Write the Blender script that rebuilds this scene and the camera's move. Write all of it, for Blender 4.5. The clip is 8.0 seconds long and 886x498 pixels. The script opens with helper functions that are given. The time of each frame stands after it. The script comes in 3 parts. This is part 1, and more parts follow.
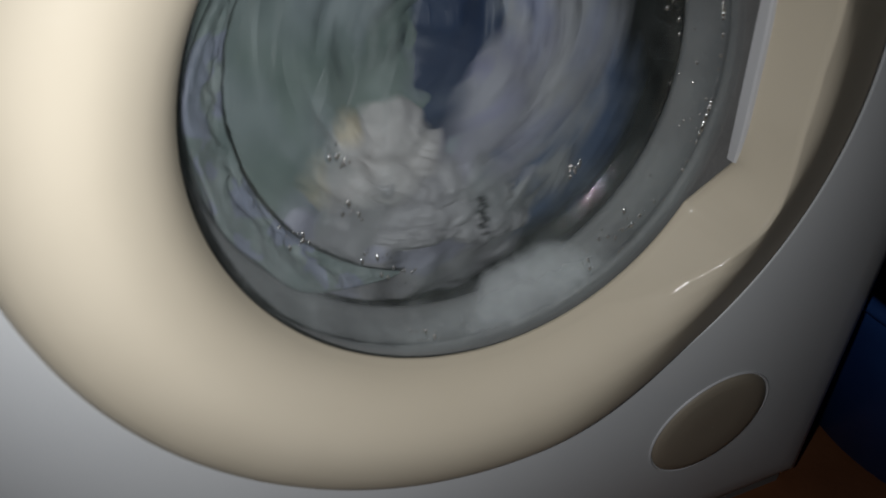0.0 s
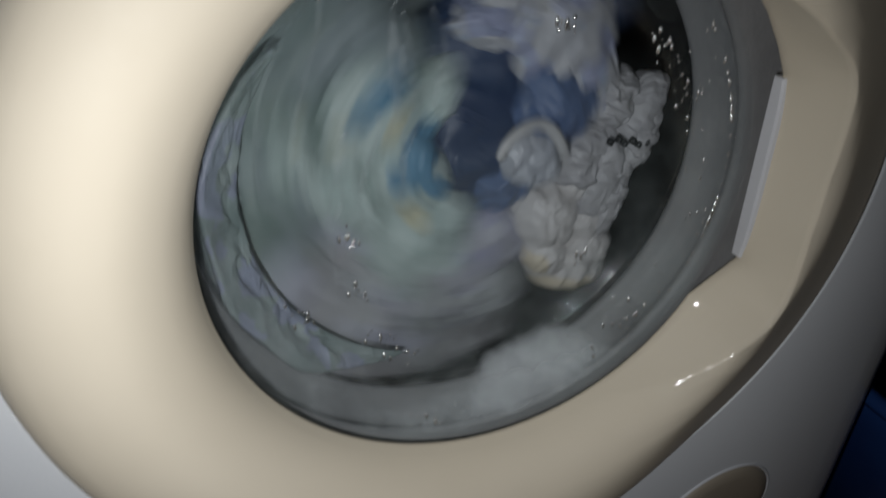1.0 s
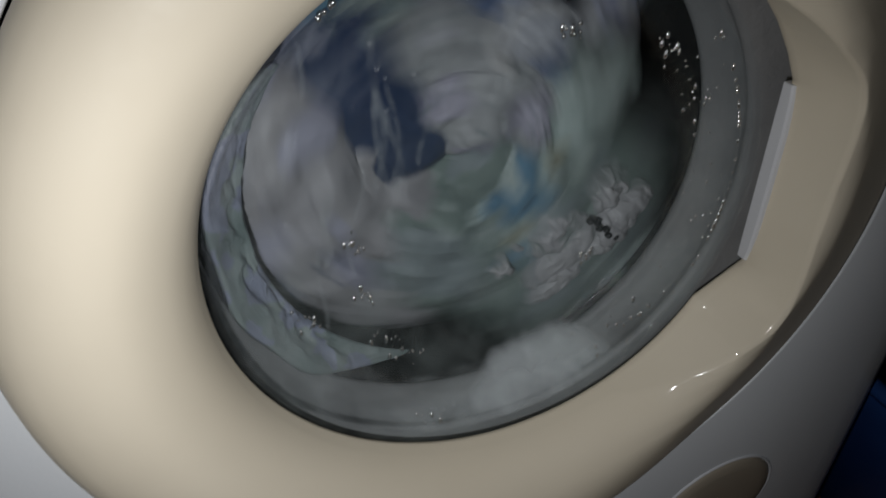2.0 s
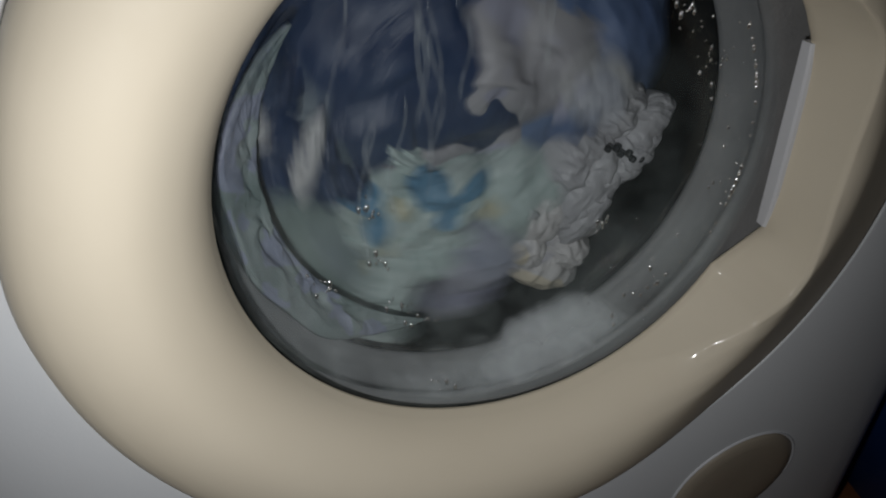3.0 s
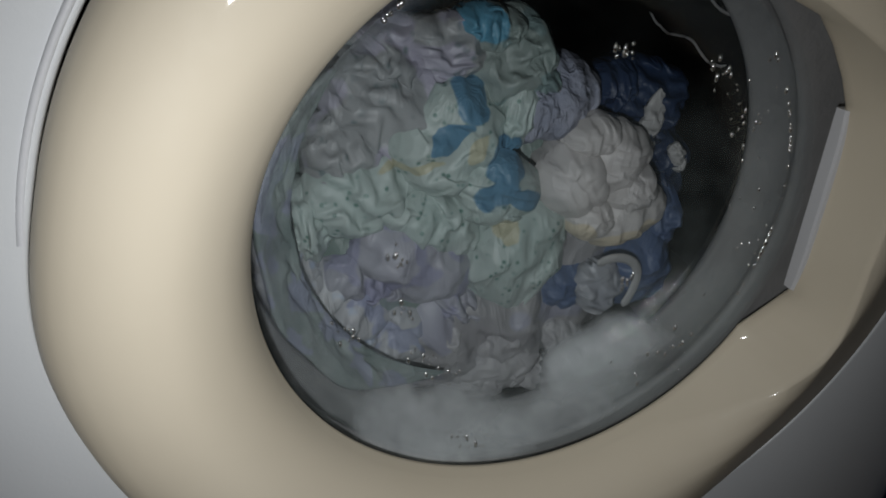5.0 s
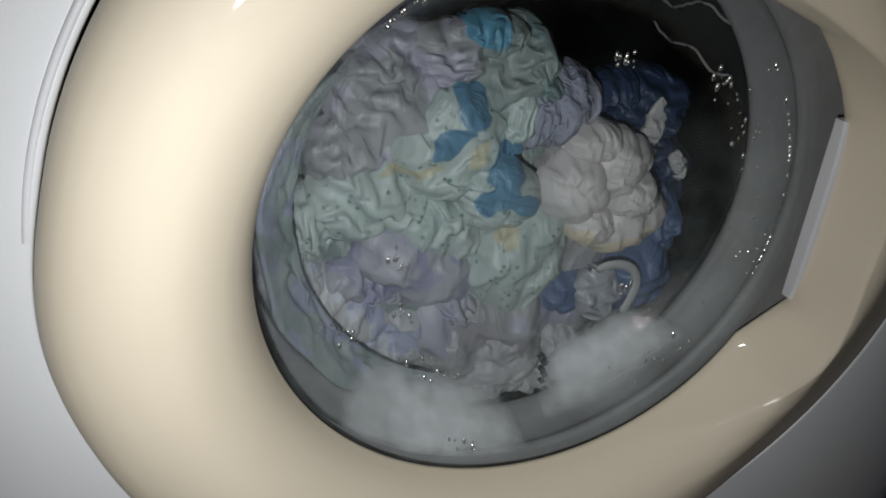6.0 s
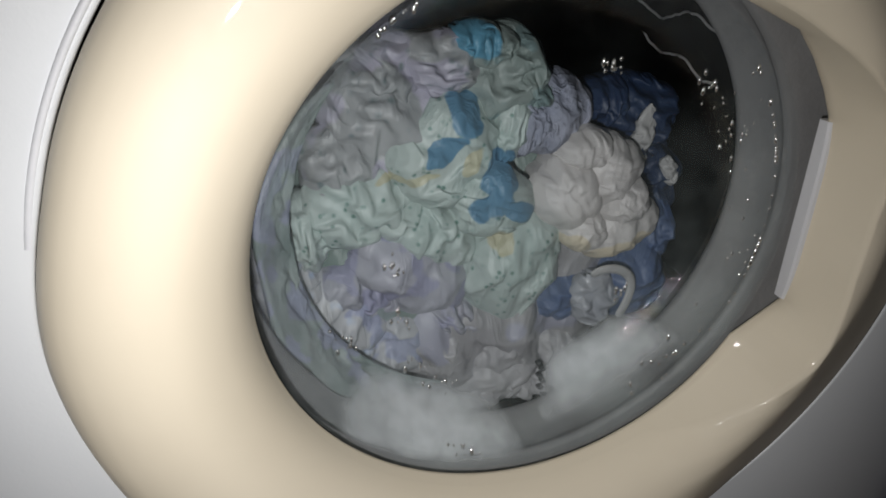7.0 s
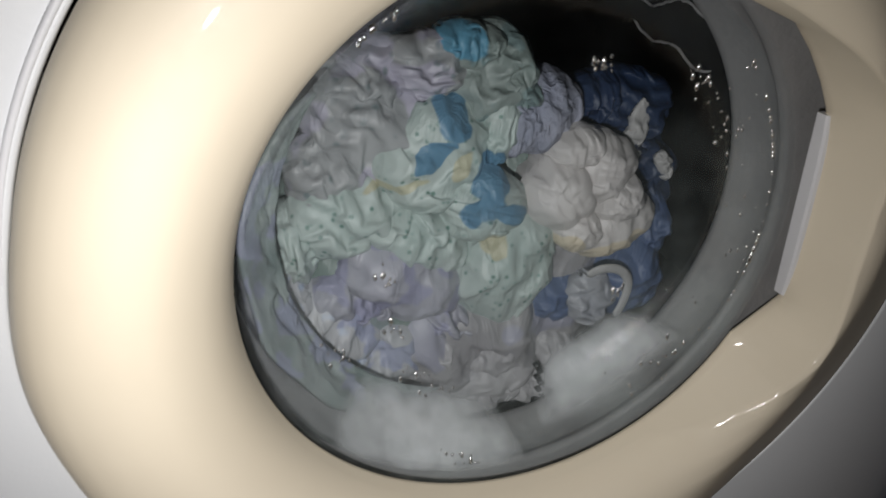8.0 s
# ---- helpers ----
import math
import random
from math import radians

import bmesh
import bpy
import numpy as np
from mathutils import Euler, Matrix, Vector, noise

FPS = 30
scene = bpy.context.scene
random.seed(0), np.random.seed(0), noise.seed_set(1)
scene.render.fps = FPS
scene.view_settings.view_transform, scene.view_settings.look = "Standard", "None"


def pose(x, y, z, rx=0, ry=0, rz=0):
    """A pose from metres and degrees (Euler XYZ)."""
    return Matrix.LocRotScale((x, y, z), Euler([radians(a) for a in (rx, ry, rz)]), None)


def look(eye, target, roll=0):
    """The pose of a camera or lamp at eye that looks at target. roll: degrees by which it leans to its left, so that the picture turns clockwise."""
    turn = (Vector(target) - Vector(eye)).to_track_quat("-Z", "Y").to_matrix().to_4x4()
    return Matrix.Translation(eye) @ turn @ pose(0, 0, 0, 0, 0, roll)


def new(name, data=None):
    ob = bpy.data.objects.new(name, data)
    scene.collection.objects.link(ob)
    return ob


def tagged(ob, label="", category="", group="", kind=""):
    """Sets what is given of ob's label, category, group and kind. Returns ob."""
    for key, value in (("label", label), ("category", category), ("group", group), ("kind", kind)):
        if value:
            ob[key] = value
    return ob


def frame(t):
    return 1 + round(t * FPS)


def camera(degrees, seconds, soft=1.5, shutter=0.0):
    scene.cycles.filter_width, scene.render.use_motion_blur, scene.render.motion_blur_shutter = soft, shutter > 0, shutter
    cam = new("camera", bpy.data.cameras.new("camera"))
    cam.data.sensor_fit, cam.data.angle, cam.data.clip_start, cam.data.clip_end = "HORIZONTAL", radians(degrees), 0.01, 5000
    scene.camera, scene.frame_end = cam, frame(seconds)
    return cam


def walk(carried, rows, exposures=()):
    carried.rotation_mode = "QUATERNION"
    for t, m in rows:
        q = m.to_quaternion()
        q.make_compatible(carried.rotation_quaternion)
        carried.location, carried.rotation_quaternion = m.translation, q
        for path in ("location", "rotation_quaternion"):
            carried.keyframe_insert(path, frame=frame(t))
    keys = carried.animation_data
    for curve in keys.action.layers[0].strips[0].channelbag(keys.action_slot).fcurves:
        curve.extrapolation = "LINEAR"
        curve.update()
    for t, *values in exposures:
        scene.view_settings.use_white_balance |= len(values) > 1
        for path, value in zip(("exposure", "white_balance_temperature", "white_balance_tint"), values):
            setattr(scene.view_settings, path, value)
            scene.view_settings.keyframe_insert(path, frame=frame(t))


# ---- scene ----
cam = camera(66.0, 8.0, soft=1.7, shutter=1.0)
ZC = 0.45          # height of the door's axis above the floor


def eye(x, y, z, rx, ry, rz):
    return pose(x, y, ZC + z, rx, ry, rz)


walk(cam, [
    (0, eye(-0.1283, -0.2475, 0.1534, 53.66, 1.89, -20.54)),
    (0.5, eye(-0.141, -0.2546, 0.1468, 54.77, -0.68, -19.3)),
    (1, eye(-0.1345, -0.2345, 0.1667, 58.35, -0.47, -20.07)),
    (2.5, eye(-0.124, -0.2242, 0.1902, 53.86, 0.68, -18.35)),
    (3, eye(-0.1216, -0.2393, 0.1748, 54.91, 1.49, -17.14)),
    (3.5, eye(-0.1212, -0.2328, 0.1778, 54.92, 3.44, -17.51)),
    (4, eye(-0.1291, -0.2386, 0.1678, 54.89, 2.9, -16.77)),
    (4.5, eye(-0.1311, -0.2315, 0.1704, 55.6, 2.95, -16.58)),
    (5, eye(-0.1457, -0.2271, 0.1703, 59.34, -1.11, -17.2)),
    (6.5, eye(-0.1445, -0.2351, 0.1727, 59.81, -1.73, -16.49)),
    (7, eye(-0.1438, -0.2401, 0.1684, 61.29, -0.74, -16.91)),
    (7.5, eye(-0.1388, -0.2328, 0.1752, 59.57, 0.3, -16.8)),
    (8, eye(-0.1364, -0.2272, 0.1748, 60.05, 0.75, -18.02)),
], exposures=[(0, -0.17, 6400, 10), (1.0, -0.12, 6300, 10), (2.5, -0.37, 6400, 10), (3.5, -0.28, 6450, 10), (4.5, -0.32, 6400, 10), (5.0, -0.48, 6400, 9), (6.3, 0.15, 6500, 10), (8.0, 0.28, 6700, 12)])

# ---- light: the phone's torch beside the lens, in a dark room ----
world = bpy.data.worlds.new("World")
scene.world = world
world.use_nodes = True
world.node_tree.nodes["Background"].inputs[0].default_value = (0.55, 0.6, 0.7, 1)
world.node_tree.nodes["Background"].inputs[1].default_value = 0.01
torch = new("phone_torch", bpy.data.lights.new("phone_torch", "SPOT"))
torch.data.energy = 2.9
torch.data.spot_size, torch.data.spot_blend = radians(128), 1.0
torch.data.shadow_soft_size = 0.006
torch.data.color = (0.985, 0.985, 0.98)
torch.matrix_world = look((-0.155, -0.222, ZC + 0.110), (-0.085, 0.03, ZC - 0.035))


# ---- materials ----
def nodes_of(name):
    m = bpy.data.materials.new(name)
    m.use_nodes = True
    nt = m.node_tree
    b = nt.nodes["Principled BSDF"]
    return m, nt, b


def add(nt, kind, **values):
    n = nt.nodes.new(kind)
    for k, v in values.items():
        n.inputs[k.replace("_", " ")].default_value = v
    return n


def mixed(nt, fac, a, b):
    """Mix colours a and b (sockets or tuples) by the socket fac."""
    n = nt.nodes.new("ShaderNodeMix")
    n.data_type = "RGBA"
    nt.links.new(fac, n.inputs[0])
    for i, v in ((6, a), (7, b)):
        if isinstance(v, tuple):
            n.inputs[i].default_value = (*v, 1)
        else:
            nt.links.new(v, n.inputs[i])
    return n.outputs[2]


def ramp(nt, src, lo, hi):
    n = nt.nodes.new("ShaderNodeMapRange")
    n.inputs[1].default_value, n.inputs[2].default_value = lo, hi
    nt.links.new(src, n.inputs[0])
    return n.outputs[0]


def bump(nt, b, src, dist, strength=1.0):
    n = add(nt, "ShaderNodeBump", Strength=strength, Distance=dist)
    nt.links.new(src, n.inputs["Height"])
    nt.links.new(n.outputs[0], b.inputs["Normal"])


def coords(nt):
    return nt.nodes.new("ShaderNodeTexCoord").outputs["Object"]


def noise_tex(nt, co, scale, detail=4.0, rough=0.55):
    n = add(nt, "ShaderNodeTexNoise", Scale=scale, Detail=detail, Roughness=rough)
    nt.links.new(co, n.inputs["Vector"])
    return n.outputs[0]


def plastic(name, col, col2, rough, relief=0.0002, coat=0.0):
    m, nt, b = nodes_of(name)
    co = coords(nt)
    big = noise_tex(nt, co, 6, 3)
    fine = noise_tex(nt, co, 420, 3)
    nt.links.new(mixed(nt, ramp(nt, big, 0.35, 0.7), col, col2), b.inputs["Base Color"])
    smear = noise_tex(nt, co, 28, 5, 0.65)
    r = nt.nodes.new("ShaderNodeMapRange")
    r.inputs[1].default_value, r.inputs[2].default_value = 0.3, 0.75
    r.inputs[3].default_value, r.inputs[4].default_value = rough * 0.8, rough * 1.35
    nt.links.new(smear, r.inputs[0])
    nt.links.new(r.outputs[0], b.inputs["Roughness"])
    b.inputs["Coat Weight"].default_value = coat
    b.inputs["Coat Roughness"].default_value = 0.045
    bump(nt, b, fine, relief)
    return m


CREAM = plastic("cream_plastic", (0.74, 0.66, 0.52), (0.77, 0.69, 0.55), 0.62, 0.00003, coat=0.1)
WHITE = plastic("white_enamel", (0.74, 0.76, 0.78), (0.70, 0.72, 0.745), 0.38, 0.00008)
STRIP = plastic("white_strip", (0.74, 0.75, 0.78), (0.68, 0.69, 0.72), 0.4)
CAPMAT = plastic("cap_plastic", (0.42, 0.36, 0.28), (0.38, 0.33, 0.26), 0.4)
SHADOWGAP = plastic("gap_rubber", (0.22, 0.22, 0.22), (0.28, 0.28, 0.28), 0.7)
BLUEPL = plastic("blue_plastic", (0.02, 0.06, 0.22), (0.03, 0.09, 0.30), 0.35)


def rubber():
    m, nt, b = nodes_of("grey_rubber")
    co = coords(nt)
    a = noise_tex(nt, co, 14, 5)
    nt.links.new(mixed(nt, ramp(nt, a, 0.3, 0.75), (0.17, 0.17, 0.172), (0.26, 0.26, 0.26)), b.inputs["Base Color"])
    b.inputs["Roughness"].default_value = 0.5
    bump(nt, b, noise_tex(nt, co, 120, 5, 0.7), 0.001)
    return m


def steel():
    m, nt, b = nodes_of("unlit_drum_steel")
    co = coords(nt)
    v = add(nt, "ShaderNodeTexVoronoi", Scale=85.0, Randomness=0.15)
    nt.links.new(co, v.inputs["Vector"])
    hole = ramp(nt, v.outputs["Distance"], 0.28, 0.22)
    # near-black base paints the drum's unlit inside; bare steel is far paler
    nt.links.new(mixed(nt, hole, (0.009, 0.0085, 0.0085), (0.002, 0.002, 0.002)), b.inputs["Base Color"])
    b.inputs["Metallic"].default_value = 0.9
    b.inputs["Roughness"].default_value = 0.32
    bump(nt, b, noise_tex(nt, co, 40, 3), 0.001)
    return m


def glass():
    """Bowl glass: clear, with gloss by Fresnel, a thin uneven film of suds and painted haze."""
    m, nt, b = nodes_of("bowl_glass")
    nt.nodes.remove(b)
    out = nt.nodes["Material Output"]
    co = coords(nt)
    clear = nt.nodes.new("ShaderNodeBsdfTransparent")
    clear.inputs[0].default_value = (0.955, 0.98, 0.99, 1)
    film = nt.nodes.new("ShaderNodeBsdfDiffuse")
    film.inputs[0].default_value = (0.62, 0.70, 0.69, 1)
    gloss = nt.nodes.new("ShaderNodeBsdfGlossy")
    gloss.inputs["Roughness"].default_value = 0.02
    bn = add(nt, "ShaderNodeBump", Strength=1.0, Distance=0.0016)
    nt.links.new(noise_tex(nt, co, 75, 4, 0.6), bn.inputs["Height"])
    nt.links.new(bn.outputs[0], gloss.inputs["Normal"])
    mp = nt.nodes.new("ShaderNodeMapRange")
    mp.inputs[1].default_value, mp.inputs[2].default_value = 0.4, 0.8
    mp.inputs[3].default_value, mp.inputs[4].default_value = 0.014, 0.070
    nt.links.new(noise_tex(nt, co, 22, 6, 0.65), mp.inputs[0])
    # haze painted in by height: brightens the lower bowl, leaves the top dark
    sep = nt.nodes.new("ShaderNodeSeparateXYZ")
    nt.links.new(co, sep.inputs[0])
    low = nt.nodes.new("ShaderNodeMapRange")
    low.inputs[1].default_value, low.inputs[2].default_value = ZC - 0.10, ZC + 0.07
    low.inputs[3].default_value, low.inputs[4].default_value = 1.9, 0.10
    nt.links.new(sep.outputs[2], low.inputs[0])
    mu = nt.nodes.new("ShaderNodeMath")
    mu.operation = "MULTIPLY"
    nt.links.new(mp.outputs[0], mu.inputs[0])
    nt.links.new(low.outputs[0], mu.inputs[1])
    m1 = nt.nodes.new("ShaderNodeMixShader")
    nt.links.new(mu.outputs[0], m1.inputs[0])
    nt.links.new(clear.outputs[0], m1.inputs[1])
    nt.links.new(film.outputs[0], m1.inputs[2])
    fr = add(nt, "ShaderNodeFresnel", IOR=1.45)
    m2 = nt.nodes.new("ShaderNodeMixShader")
    nt.links.new(fr.outputs[0], m2.inputs[0])
    nt.links.new(m1.outputs[0], m2.inputs[1])
    nt.links.new(gloss.outputs[0], m2.inputs[2])
    nt.links.new(m2.outputs[0], out.inputs[0])
    return m


def spots(nt, co, places, col, base):
    """Printed patches on cloth: ellipses (x, z, rx, rz, turn) with a wavering rim."""
    wob = nt.nodes.new("ShaderNodeTexNoise")
    wob.inputs["Scale"].default_value = 60
    nt.links.new(co, wob.inputs["Vector"])
    wv = nt.nodes.new("ShaderNodeVectorMath")
    wv.operation = "MULTIPLY_ADD"
    wv.inputs[1].default_value = (0.012, 0, 0.012)
    nt.links.new(wob.outputs["Color"], wv.inputs[0])
    nt.links.new(co, wv.inputs[2])
    total = None
    for x, z, rx, rz, turn in places:
        mp = nt.nodes.new("ShaderNodeMapping")
        mp.vector_type = "TEXTURE"
        mp.inputs[1].default_value = (x + 0.006, 0, z + 0.006)
        mp.inputs[2].default_value = (0, radians(turn), 0)
        mp.inputs[3].default_value = (rx, 1000, rz)
        nt.links.new(wv.outputs[0], mp.inputs[0])
        ln = nt.nodes.new("ShaderNodeVectorMath")
        ln.operation = "LENGTH"
        nt.links.new(mp.outputs[0], ln.inputs[0])
        d = ramp(nt, ln.outputs["Value"], 1.06, 0.94)
        if total is None:
            total = d
        else:
            mx = nt.nodes.new("ShaderNodeMath")
            mx.operation = "MAXIMUM"
            nt.links.new(total, mx.inputs[0])
            nt.links.new(d, mx.inputs[1])
            total = mx.outputs[0]
    return mixed(nt, total, base, col)


def cloth(name, col, col2, speck=None, blotch=None, prints=(), rough=0.42, weave=900, crease=0.0009):
    m, nt, b = nodes_of(name)
    co = coords(nt)
    col, col2 = (tuple(0.72 * v for v in k) for k in (col, col2))    # soaked
    c = mixed(nt, ramp(nt, noise_tex(nt, co, 24, 5, 0.6), 0.35, 0.68), col, col2)
    if blotch:
        c = mixed(nt, ramp(nt, noise_tex(nt, co, blotch[1], 2, 0.4), 0.53, 0.57), c, blotch[0])
    if speck:
        v = add(nt, "ShaderNodeTexVoronoi", Scale=speck[1])
        nt.links.new(co, v.inputs["Vector"])
        near = ramp(nt, v.outputs["Distance"], 0.36, 0.16)
        some = ramp(nt, noise_tex(nt, co, 90, 3), 0.43, 0.56)
        mu = nt.nodes.new("ShaderNodeMath")
        mu.operation = "MULTIPLY"
        nt.links.new(near, mu.inputs[0])
        nt.links.new(some, mu.inputs[1])
        c = mixed(nt, mu.outputs[0], c, speck[0])
    for colour, places in prints:
        c = spots(nt, co, places, colour, c)
    nt.links.new(c, b.inputs["Base Color"])
    b.inputs["Roughness"].default_value = rough
    b.inputs["Specular IOR Level"].default_value = 0.5
    h = noise_tex(nt, co, weave, 2, 0.6)
    mp = nt.nodes.new("ShaderNodeMapping")
    mp.inputs[2].default_value = (0, radians(33), 0)
    mp.inputs[3].default_value = (1.0, 1.0, 0.4)
    nt.links.new(co, mp.inputs[0])
    h2 = nt.nodes.new("ShaderNodeTexNoise")
    h2.noise_type = "RIDGED_MULTIFRACTAL"
    for k, v in (("Scale", 34.0), ("Detail", 4.0), ("Roughness", 0.55), ("Lacunarity", 2.3), ("Distortion", 1.1), ("Offset", 0.9), ("Gain", 1.6)):
        h2.inputs[k].default_value = v
    nt.links.new(mp.outputs[0], h2.inputs["Vector"])
    s = nt.nodes.new("ShaderNodeMath")
    s.operation = "MULTIPLY_ADD"
    s.inputs[1].default_value = 0.3
    nt.links.new(h, s.inputs[0])
    nt.links.new(h2.outputs[0], s.inputs[2])
    bump(nt, b, s.outputs[0], crease)
    return m


def suds():
    """Foam that thins out to nothing at its borders."""
    m, nt, b = nodes_of("soap_suds")
    co = coords(nt)
    v = add(nt, "ShaderNodeTexVoronoi", Scale=620.0)
    nt.links.new(co, v.inputs["Vector"])
    nt.links.new(mixed(nt, ramp(nt, noise_tex(nt, co, 60, 4), 0.35, 0.7), (0.70, 0.71, 0.72), (0.84, 0.85, 0.86)), b.inputs["Base Color"])
    b.inputs["Roughness"].default_value = 0.75
    bump(nt, b, v.outputs["Distance"], 0.00025)
    at = nt.nodes.new("ShaderNodeAttribute")
    at.attribute_name = "suds"
    s = nt.nodes.new("ShaderNodeMath")
    s.operation = "MULTIPLY_ADD"
    s.inputs[1].default_value = 0.6
    nt.links.new(noise_tex(nt, co, 45, 5, 0.55), s.inputs[0])
    nt.links.new(at.outputs["Fac"], s.inputs[2])
    al = nt.nodes.new("ShaderNodeMapRange")
    al.interpolation_type = "SMOOTHSTEP"
    al.inputs[1].default_value, al.inputs[2].default_value = 0.38, 1.3
    al.inputs[4].default_value = 0.82
    nt.links.new(s.outputs[0], al.inputs[0])
    nt.links.new(al.outputs[0], b.inputs["Alpha"])
    return m


def water():
    """Clear beads: see-through, with bright gloss."""
    m, nt, b = nodes_of("water_drop")
    nt.nodes.remove(b)
    clear = nt.nodes.new("ShaderNodeBsdfTransparent")
    clear.inputs[0].default_value = (0.97, 0.98, 0.98, 1)
    gloss = nt.nodes.new("ShaderNodeBsdfGlossy")
    gloss.inputs["Roughness"].default_value = 0.2
    mx = nt.nodes.new("ShaderNodeMixShader")
    mx.inputs[0].default_value = 0.7
    nt.links.new(clear.outputs[0], mx.inputs[1])
    nt.links.new(gloss.outputs[0], mx.inputs[2])
    nt.links.new(mx.outputs[0], nt.nodes["Material Output"].inputs[0])
    return m


def boards(name, col, col2):
    m, nt, b = nodes_of(name)
    co = coords(nt)
    nt.links.new(mixed(nt, ramp(nt, noise_tex(nt, co, 9, 6), 0.3, 0.7), col, col2), b.inputs["Base Color"])
    b.inputs["Roughness"].default_value = 0.45
    bump(nt, b, noise_tex(nt, co, 90, 4), 0.0008)
    return m


RUBBER, STEEL, GLASS, SUDS, WATER = rubber(), steel(), glass(), suds(), water()
TILE = boards("brown_tile", (0.20, 0.075, 0.03), (0.27, 0.11, 0.05))
PLASTER = boards("plaster", (0.45, 0.44, 0.42), (0.5, 0.49, 0.47))


# ---- mesh helpers ----
def mesh_object(name, verts, faces, material, parent=None, label="", smooth=True):
    me = bpy.data.meshes.new(name)
    me.from_pydata([tuple(v) for v in verts], [], faces)
    bm = bmesh.new()
    bm.from_mesh(me)
    bmesh.ops.remove_doubles(bm, verts=bm.verts, dist=1e-6)
    bmesh.ops.recalc_face_normals(bm, faces=bm.faces)
    bm.to_mesh(me)
    bm.free()
    me.materials.append(material)
    if smooth:
        for p in me.polygons:
            p.use_smooth = True
    ob = new(name, me)
    if parent:
        ob.parent = parent
    if label:
        tagged(ob, label)
    return ob


def lathe(profile, n=160, closed=False, z0=None, wob=None):
    """Rings of (radius, y) turned round the y axis."""
    z0 = ZC if z0 is None else z0
    vs, fs = [], []
    for i in range(n):
        a = 2 * math.pi * i / n
        for j, (r, y) in enumerate(profile):
            if wob:
                dr, dy = wob(a, j)
                r, y = r + dr, y + dy
            vs.append((r * math.cos(a), y, z0 + r * math.sin(a)))
    k = len(profile)
    for i in range(n):
        for j in range(k if closed else k - 1):
            fs.append((i * k + j, i * k + (j + 1) % k, ((i + 1) % n) * k + (j + 1) % k, ((i + 1) % n) * k + j))
    return vs, fs


def box(x0, x1, y0, y1, z0, z1):
    v = [(x, y, z) for x in (x0, x1) for y in (y0, y1) for z in (z0, z1)]
    return v, [(0, 1, 3, 2), (4, 6, 7, 5), (0, 4, 5, 1), (2, 3, 7, 6), (0, 2, 6, 4), (1, 5, 7, 3)]


def interp(x, xs, ys):
    return float(np.interp(x, xs, ys))


def step(x, a, b):
    t = min(1, max(0, (x - a) / (b - a)))
    return t * t * (3 - 2 * t)


# ---- room ----
def slab(name, dims, material, label):
    v, f = box(*dims)
    return tagged(mesh_object(name, v, f, material, smooth=False), label, kind="structure")


slab("floor", (-1.3, 1.5, -1.8, 0.8, -0.1, 0), TILE, "brown tiled floor")
slab("wall_north", (-1.3, 1.5, 0.8, 0.9, 0, 2.5), PLASTER, "plain plaster wall behind the machine")
slab("wall_south", (-1.3, 1.5, -1.9, -1.8, 0, 2.5), PLASTER, "plain plaster wall")
slab("wall_west", (-1.4, -1.3, -1.9, 0.9, 0, 2.5), PLASTER, "plain plaster wall")
slab("wall_east", (1.5, 1.6, -1.9, 0.9, 0, 2.5), PLASTER, "plain plaster wall")
slab("ceiling", (-1.4, 1.6, -1.9, 0.9, 2.5, 2.6), PLASTER, "plain white ceiling")

# ---- washing machine ----
machine = tagged(new("washing_machine"), "white front-loading washing machine with cream door ring", "washing machine")
R_RIM = 0.149
ZR = ZC - 0.0035     # centre of ring, bowl and rubber
X0, X1, Z0, Z1, YF = -0.312, 0.332, 0.012, 0.86, 0.0165


def hinge_flat(a):
    """How far the round edge is flattened beside the hinge, at bearing a."""
    d = math.degrees(a) % 360
    return 0.0045 * step(d, 118, 140) * (1 - step(d, 160, 182))


def body():
    """Front panel round the door opening, rounded front edges, sides, back."""
    n = 240
    rc = 0.03
    ring_a = [(0.2312, 0.0330), (0.2312, YF + 0.0016), (0.2316, YF + 0.0005), (0.2326, YF)]
    outline = []
    cx, cz = (X0 + X1) / 2, (Z0 + Z1) / 2
    hx, hz = (X1 - X0) / 2, (Z1 - Z0) / 2
    for i in range(n):
        a = 2 * math.pi * i / n
        dx, dz = math.cos(a), math.sin(a)
        # along the ray from the door's axis to the panel's edge
        tx = ((X1 if dx > 0 else X0) / dx) if abs(dx) > 1e-9 else 9
        tz = (((Z1 if dz > 0 else Z0) - ZC) / dz) if abs(dz) > 1e-9 else 9
        t = min(tx, tz)
        outline.append((t * dx, t * dz))
    vs, fs = [], []
    rows_of = []
    for r, y in ring_a:
        turns = [(2 * math.pi * i / n, r - hinge_flat(2 * math.pi * i / n)) for i in range(n)]
        rows_of.append([(q * math.cos(a), y, ZR + q * math.sin(a)) for a, q in turns])
    for inset, y in ((0.045, YF), (0.026, YF + 0.0022), (0.013, YF + 0.007), (0.005, YF + 0.014), (0.001, YF + 0.024), (0.0, YF + 0.034), (0.0, 0.58)):
        ring = []
        for x, z in outline:
            gx = min(max(x, X0 + inset), X1 - inset)
            gz = min(max(z + ZC, Z0 + inset), Z1 - inset)
            ring.append((gx, y, gz))
        rows_of.append(ring)
    for ring in rows_of:
        vs += ring
    for k in range(len(rows_of) - 1):
        for i in range(n):
            j = (i + 1) % n
            fs.append((k * n + i, k * n + j, (k + 1) * n + j, (k + 1) * n + i))
    fs.append(tuple(range((len(rows_of) - 1) * n, len(rows_of) * n)))
    return mesh_object("body", vs, fs, WHITE, machine, "white enamelled steel cabinet")


